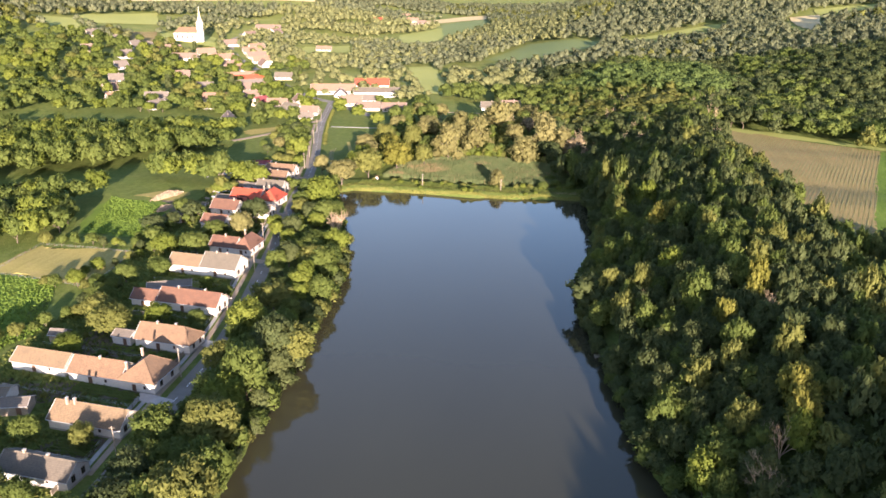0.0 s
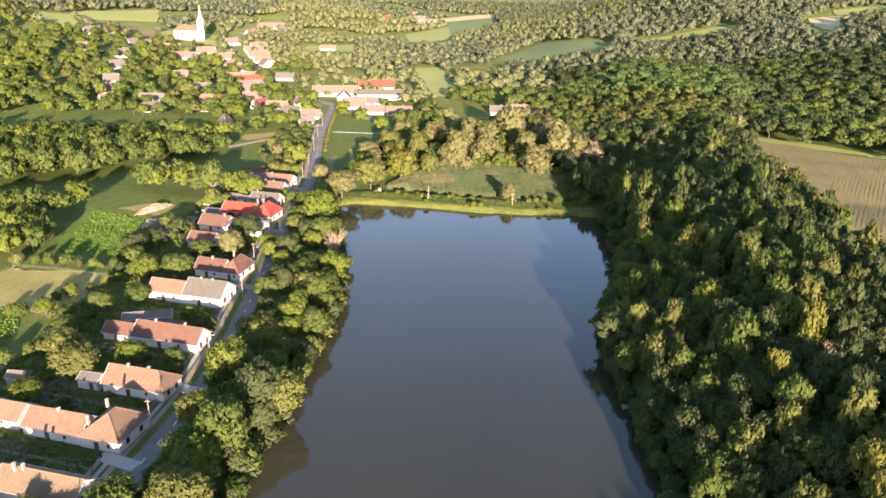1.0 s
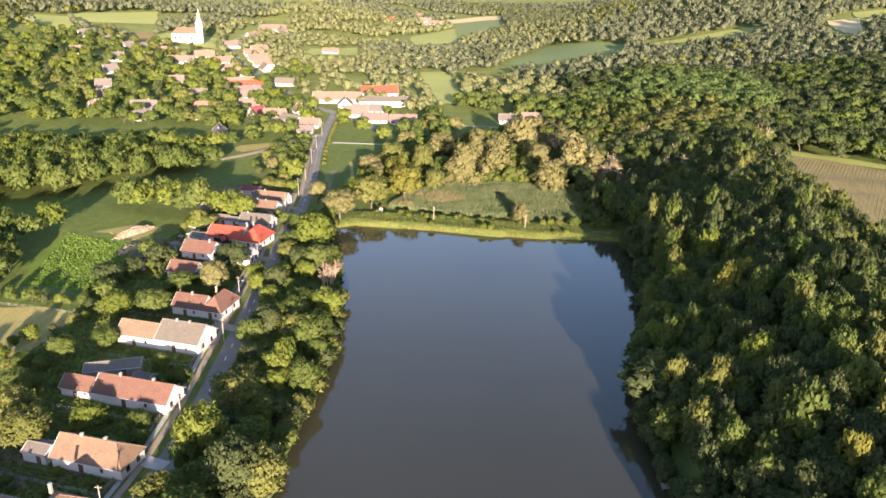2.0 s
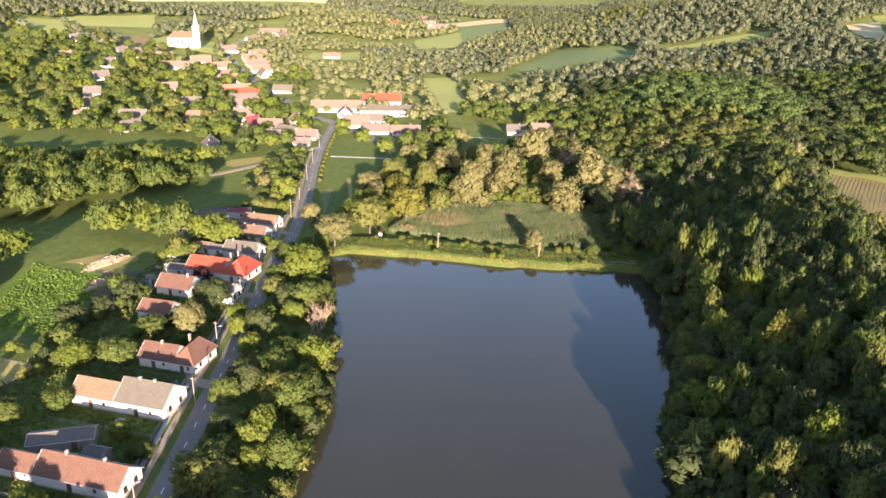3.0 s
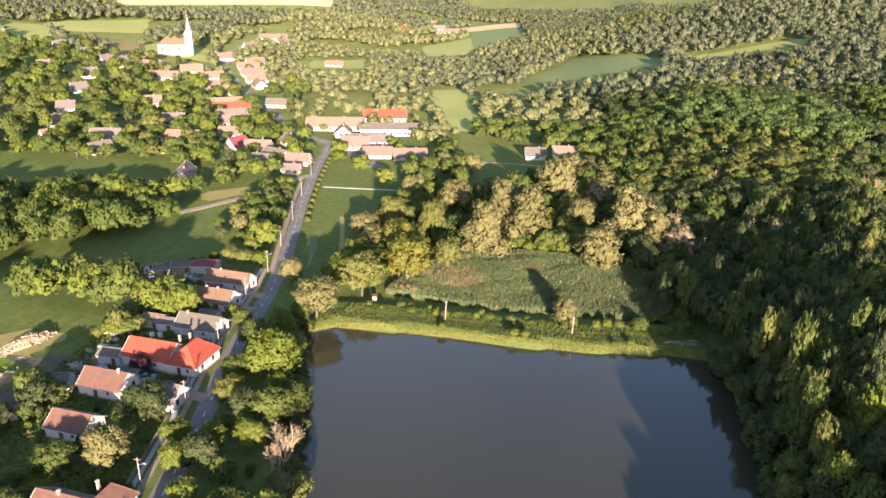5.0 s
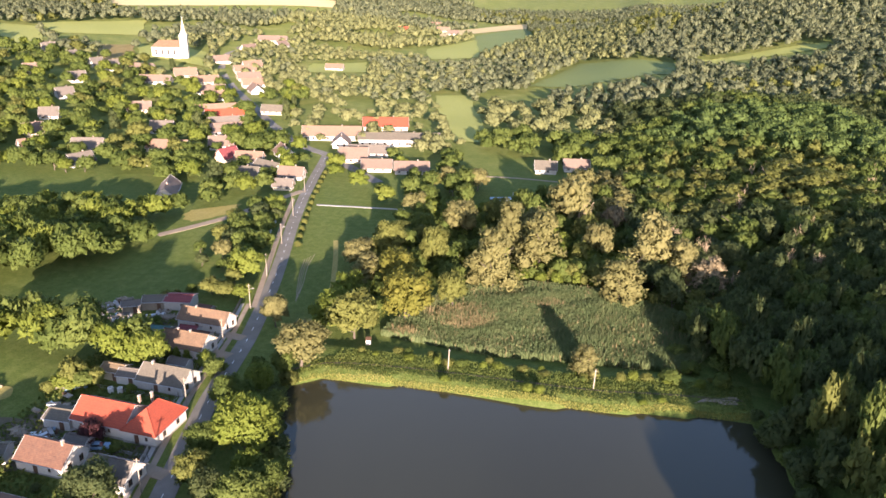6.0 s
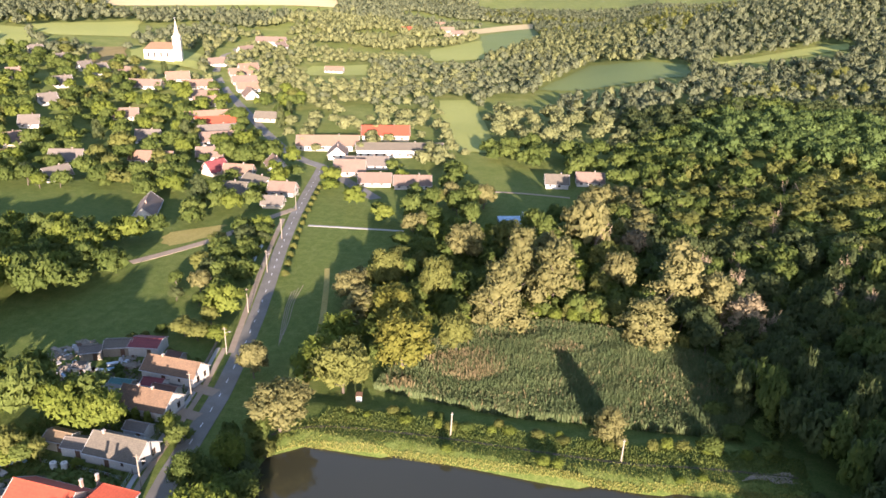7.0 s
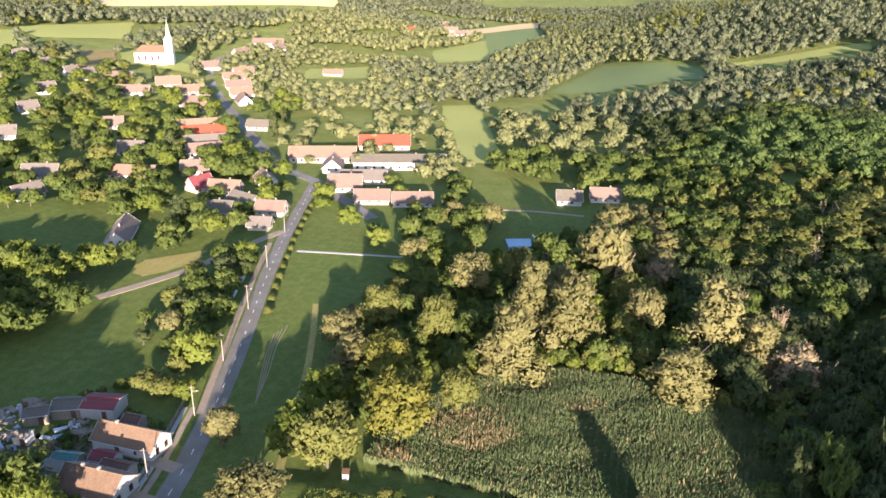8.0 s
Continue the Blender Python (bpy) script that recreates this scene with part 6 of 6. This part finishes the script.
tone = (waves(x, y, 7, 19) + r.uniform(-0.6, 0.6, len(x)))[ok]
woods("undergrowth", rows[tone > 0.15], "lime", "yellow-green bushes crowding below the willows", 18, FAR["broad"])
woods("undergrowth", rows[tone <= 0.15], "green", "green bushes crowding below the willows", 19, FAR["broad"])
# copse between the meadow and the road
for x, y, h, rad, leaf in ((-165, 346, 8.5, 3.8, "willow"), (-170, 366, 9, 4.2, "green"), (-155, 343, 6.5, 2.8, "lime"), (-169, 340, 5, 2.6, "dark"), (-163, 355, 9, 4, "green"), (-168, 356, 8, 3.6, "dark"),
                           (-159, 349, 7, 3.4, "green"), (-174, 360, 8, 3.6, "olive"), (-174, 372, 9, 4, "green"), (-166, 374, 9, 3.8, "green"), (-179, 378, 8, 3.8, "olive"), (-172, 384, 9, 4.2, "dark"), (-177, 392, 9, 4.4, "green"),
                           (-161, 339, 4.5, 2.4, "green"), (-176, 350, 5, 2.6, "green")):
    tree(x, y, h, rad, leaf, "broad", "beside the meadow", "roadside copse")

# ---------------------------------------------------------------- far woods
x, y, r = scatter(-1500, 640, 1500, 1750, 9.8, 51)
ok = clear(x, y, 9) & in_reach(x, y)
open_patch = waves(x, y, 60, 13) + 0.5 * waves(x, y, 22, 14)
village = (x < -150) & (x > -520) & (y < 900)
ok &= np.where(village, r.rand(len(x)) < 0.75, np.where(x > -100, open_patch < 2.2, open_patch < 0.85))
for hx, hy in houses:
    ok &= np.hypot((x - hx - 2), (y - hy + 6) / 1.4) > 9
ok &= np.hypot(x + 435, y - 700) > 22
# low scrub, not tall wood, on the valley side of the far fields
for poly, _, _ in DISTANT:
    for back in (20, 40, 60):
        away = np.hypot(x + 60, y - 130)
        ok &= ~inside(x + (x + 60) / away * back, y + (y - 130) / away * back, poly)
x, y = x[ok], y[ok]
rows = np.stack([x, y, r.uniform(9, 14, len(x)) * np.where((x < -150) & (x > -520) & (y < 900), 0.75, 1.0), r.uniform(3.7, 5.6, len(x))], 1)
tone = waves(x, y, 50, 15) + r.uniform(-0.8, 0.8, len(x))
# distant woods take the leaf tones with haze mixed into their colour
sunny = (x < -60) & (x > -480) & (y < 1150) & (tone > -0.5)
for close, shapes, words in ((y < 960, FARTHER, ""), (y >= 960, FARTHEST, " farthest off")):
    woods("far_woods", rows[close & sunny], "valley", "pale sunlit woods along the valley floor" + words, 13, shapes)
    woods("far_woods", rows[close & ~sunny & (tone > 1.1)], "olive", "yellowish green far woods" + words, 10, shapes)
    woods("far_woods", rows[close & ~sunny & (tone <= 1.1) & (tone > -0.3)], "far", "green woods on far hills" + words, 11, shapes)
    woods("far_woods", rows[close & ~sunny & (tone <= -0.3)], "far", "hazed green woods on far hills" + words, 12, shapes)


# ---------------------------------------------------------------- reeds and tall grass
def blades(name, poly, per_m2, high, wide, leaf, label, category, seed, lean=0.25, skip=()):
    poly = np.array(poly, dtype=float)
    r = np.random.RandomState(seed)
    lo, hi = poly.min(0), poly.max(0)
    n = int((hi - lo).prod() * per_m2)
    x, y = r.uniform(lo[0], hi[0], n), r.uniform(lo[1], hi[1], n)
    ok = inside(x, y, poly)
    for x0, x1, y0, y1 in skip:
        ok &= (x < x0) | (x > x1) | (y < y0) | (y > y1)
    x, y = x[ok], y[ok]
    n = len(x)
    z = ground_z(x, y) - 0.05
    h = high * r.uniform(0.7, 1.15, n) * (1 + 0.12 * waves(x, y, 2.5, seed))
    a = r.uniform(0, 6.28, n)
    w = wide * r.uniform(0.6, 1.3, n)
    tip = r.normal(size=(n, 2)) * lean
    dx, dy = np.cos(a) * w, np.sin(a) * w
    v = np.stack([np.stack([x - dx * 0.4, y - dy * 0.4, z], 1), np.stack([x + dx * 0.4, y + dy * 0.4, z], 1),
                  np.stack([x + dx + tip[:, 0] * h * 0.6, y + dy + tip[:, 1] * h * 0.6, z + h * 0.72], 1), np.stack([x + tip[:, 0] * h, y + tip[:, 1] * h, z + h], 1),
                  np.stack([x - dx + tip[:, 0] * h * 0.6, y - dy + tip[:, 1] * h * 0.6, z + h * 0.72], 1)], 1).reshape(-1, 3)
    k = 5 * np.arange(n)
    me = mesh_arrays(name, v, np.concatenate([np.stack([k, k + 1, k + 2], 1), np.stack([k, k + 2, k + 4], 1), np.stack([k + 4, k + 2, k + 3], 1)]), LEAF[leaf])
    return tagged(new(name, me), label, category, kind="stuff")


REEDS = [(-98, 313), (-95, 333), (-82, 350), (-65, 359), (-42, 360), (-22, 352), (-12, 332), (-20, 317), (-48, 314), (-66, 311), (-85, 312)]
blades("reeds", REEDS, 28, 2.1, 0.11, "reed", "dense reed bed with pale plumes behind the dam", "reeds", 61, 0.16)
for patch, seed in (([(-91, 329), (-85, 334), (-74, 337), (-69, 329), (-76, 321), (-85, 322)], 64), ([(-66, 344), (-58, 349), (-52, 346), (-58, 341)], 65), ([(-96, 316), (-90, 318), (-88, 313), (-95, 313)], 66)):
    blades("reeds", patch, 9, 2.35, 0.10, "plume", "patch of reeds with pinkish brown plumes", "reeds", seed, 0.18)
blades("reeds", REEDS, 0.8, 2.25, 0.11, "plume", "scattered pale plumes over the reed bed", "reeds", 74, 0.2)
north = [tuple(p) for p in LAKE[9:18]]
rim = [(px, py - 0.8) for px, py in north] + [(px + 0.3, py + 0.7) for px, py in north[::-1]]
blades("tall_grass", rim, 32, 0.5, 0.10, "grass", "sunlit tall grass along the dam's waterline", "grass", 62, 0.3)
back = [(px, py + 6.8) for px, py in north[1:]] + [(px, py + 12.5) for px, py in north[:0:-1]]
blades("tall_grass", back, 10, 0.6, 0.10, "green", "rough grass and weeds behind the dam", "grass", 63, 0.35)
PLOTS = [(roadside(q) - 8.2, q) for q in range(84, 320, 12)] + [(-166, 318), (-158, 262), (-152, 205), (-140, 168), (-133, 112), (-124, 84)]
blades("garden_weeds", PLOTS, 2.6, 0.55, 0.30, "green", "weeds, vegetables and rough grass in the house gardens", "grass", 67, 0.6, FOOTPRINTS)
blades("garden_weeds", PLOTS, 0.7, 0.8, 0.34, "olive", "tall yellowish weeds in the house gardens", "grass", 68, 0.6, FOOTPRINTS)
top = [(px, py + 0.6) for px, py in north] + [(px, py + 9.0) for px, py in north[::-1]]
blades("tall_grass", top, 9, 0.38, 0.09, "green", "short rough green grass on the dam", "grass", 69, 0.6)
blades("tall_grass", top, 5, 0.42, 0.08, "grass", "dry straw-coloured tufts on the dam", "grass", 70, 0.6)
sr = random.Random(8)
for _ in range(120):
    y = sr.uniform(86, 318)
    x = roadside(y) - sr.uniform(9, 42)
    if inside(np.array([x]), np.array([y]), PLOTS)[0] and all(x < q[0] - 1 or x > q[1] + 1 or y < q[2] - 1 or y > q[3] + 1 for q in FOOTPRINTS):
        h = sr.uniform(1.0, 2.6)
        tree(x, y, h, h * sr.uniform(0.45, 0.7), ("green", "dark", "lime", "olive", "green")[sr.randrange(5)], "bush", "in a house garden", "garden shrubs")
for k in range(34):
    t = (k + sr.uniform(-0.4, 0.4)) / 33
    x = -98 + 84 * t + sr.uniform(-1.5, 1.5)
    y = float(np.interp(x, [p[0] for p in north], [p[1] for p in north])) + sr.uniform(9.5, 13.5)
    tree(x, y, sr.uniform(1.0, 2.4), sr.uniform(0.9, 1.9), ("olive", "green", "lime")[k % 3], "bush", "along the foot of the dam", "dam shrubs")
for x, y, h, rad in ((-75, 294, 1.6, 1.3), (-56, 295.6, 2.2, 1.8), (-53, 296, 2, 1.6), (-30, 298.5, 1.6, 1.3), (-26, 300, 1.5, 1.2)):
    tree(x, y, h, rad, "lime", "bush", "at the waterline of the dam", "dam shrubs")
for x, y, h, rad in ((-24, 311, 3.6, 2.8), (-19, 318, 4, 3), (-12, 322, 4.5, 3.2), (-22, 326, 4, 3), (-12, 312, 4, 2.8), (-9, 330, 5, 3.4), (-20, 340, 5, 3.4), (-12, 345, 6, 3.6)):
    tree(x, y, h, rad, "green", "bush", "in the shade below the wood", "dam shrubs")
for k in range(22):
    x = -84 + 2.7 * k + sr.uniform(-0.8, 0.8)
    y = float(np.interp(x, [-86, -65, -42, -26], [350, 361, 362, 352])) + sr.uniform(0.5, 3.5)
    tree(x, y, sr.uniform(3.4, 5.6), sr.uniform(1.7, 2.5), ("lime", "olive", "lime", "green")[k % 4], "bush", "at the reed edge", "reed edge shrubs")

# hedges between the fields and gardens
for ax, ay, bx2, by2, n, hh in ((-182, 196.5, -146, 199, 12, 3.6), (-155, 166, -136, 168, 6, 4.5), (-142, 128, -131, 160, 9, 4.5), (-152, 207, -144, 240, 9, 4.0), (-158, 263, -149, 267, 5, 4.5),
                                (-150, 176, -140, 198, 6, 3.5), (-135, 204, -128, 222, 5, 4), (-165, 310, -160, 322, 4, 3.5), (-152, 330, -156, 350, 6, 5), (-160, 362, -170, 395, 9, 6)):
    for k in range(n):
        t = (k + sr.uniform(-0.3, 0.3)) / max(1, n - 1)
        h = hh * sr.uniform(0.7, 1.35)
        tree(ax + (bx2 - ax) * t + sr.uniform(-1, 1), ay + (by2 - ay) * t + sr.uniform(-1, 1), h, h * sr.uniform(0.42, 0.6), ("lime", "green", "olive", "green", "dark")[sr.randrange(5)],
             "broad" if h > 4.6 else "bush", "in a garden hedge", "hedges")


# rows of young plants on the hill field
def crop_rows(poly, direction, gap, high, wide, seed, leaf="crop", label="straight rows of young green plants", every=2.0):
    """Long low ridges of plants, thin where the soil is poor."""
    poly = np.array(poly, dtype=float)
    r = np.random.RandomState(seed)
    d = np.array(direction) / np.linalg.norm(direction)
    n = np.array([d[1], -d[0]])
    a, b = poly @ n, poly @ d
    vs, fs, count = [], [], 0
    for off in np.arange(a.min() + 0.5 * gap, a.max() - 0.4 * gap, gap):
        t = np.arange(b.min(), b.max(), every)
        c = off * n[None, :] + t[:, None] * d[None, :] + r.uniform(-0.10, 0.10, (len(t), 1)) * n
        ok = inside(c[:, 0], c[:, 1], poly)
        c = c[ok]
        if len(c) < 3:
            continue
        m = len(c)
        grow = np.clip(0.70 + 0.55 * waves(c[:, 0], c[:, 1], 13, seed) + r.uniform(-0.45, 0.45, m), 0.05, 1.5)
        z = ground_z(c[:, 0], c[:, 1]) + 0.10
        h, w = high * grow, wide * (0.35 + 0.65 * grow)
        side = n[None, :] * w[:, None]
        rows = [np.concatenate([q, k[:, None]], 1) for q, k in ((c + side, z), (c + side * 0.55, z + h * 0.85), (c - side * 0.2, z + h), (c - side, z))]
        vs.append(np.stack(rows, 1).reshape(-1, 3))
        k = count + 4 * np.arange(m - 1)
        for i in range(3):
            fs.append(np.stack([k + i, k + 4 + i, k + 5 + i, k + 1 + i], 1))
        count += 4 * m
    me = mesh_arrays("crop_rows", np.concatenate(vs), np.concatenate(fs), LEAF[leaf])
    tagged(new("crop_rows", me), label, "crops", kind="stuff")


crop_rows(FIELD_R, (0.31, 0.95), 1.45, 0.08, 0.34, 71)
blades("crop", [(-225, 113), (-140, 124), (-136, 140), (-154, 168), (-225, 168)], 3.0, 0.6, 0.30, "clover", "knee-high bright green crop", "crops", 72, 0.5)
blades("crop", [(-175, 207), (-153, 209), (-163, 242), (-192, 246)], 3.0, 0.6, 0.30, "clover", "knee-high bright green crop beside the gardens", "crops", 73, 0.5)
for k, corners in enumerate(BEDS):
    ends = np.array(corners)
    crop_rows(corners, ends[1] - ends[0], 0.9, 0.55, 0.30, 80 + k, ("green", "lime")[k % 2], "rows of vegetables in a garden bed", 0.7)

# shrubs and low boughs that hang over the water's edge
outer = [np.array(q, dtype=float) for q in LAKE]
for k in range(len(outer)):
    a, b = outer[k], outer[(k + 1) % len(outer)]
    if min(a[1], b[1]) < 75 or (a[1] > 283 and b[1] > 283 and a[0] < -8):
        continue
    n = max(1, int(np.linalg.norm(b - a) / 2.7))
    for i in range(n):
        q = a + (b - a) * (i + sr.uniform(0.2, 0.8)) / n
        side = 1 if q[0] > -40 else -1
        h = sr.uniform(3.0, 6.4)
        tree(q[0] + side * sr.uniform(-0.9, 1.2), q[1], h, h * sr.uniform(0.45, 0.62), ("dark", "green", "dark")[i % 3] if side > 0 else ("green", "olive", "dark")[i % 3], "bush", "hanging over the water", "waterside shrubs")
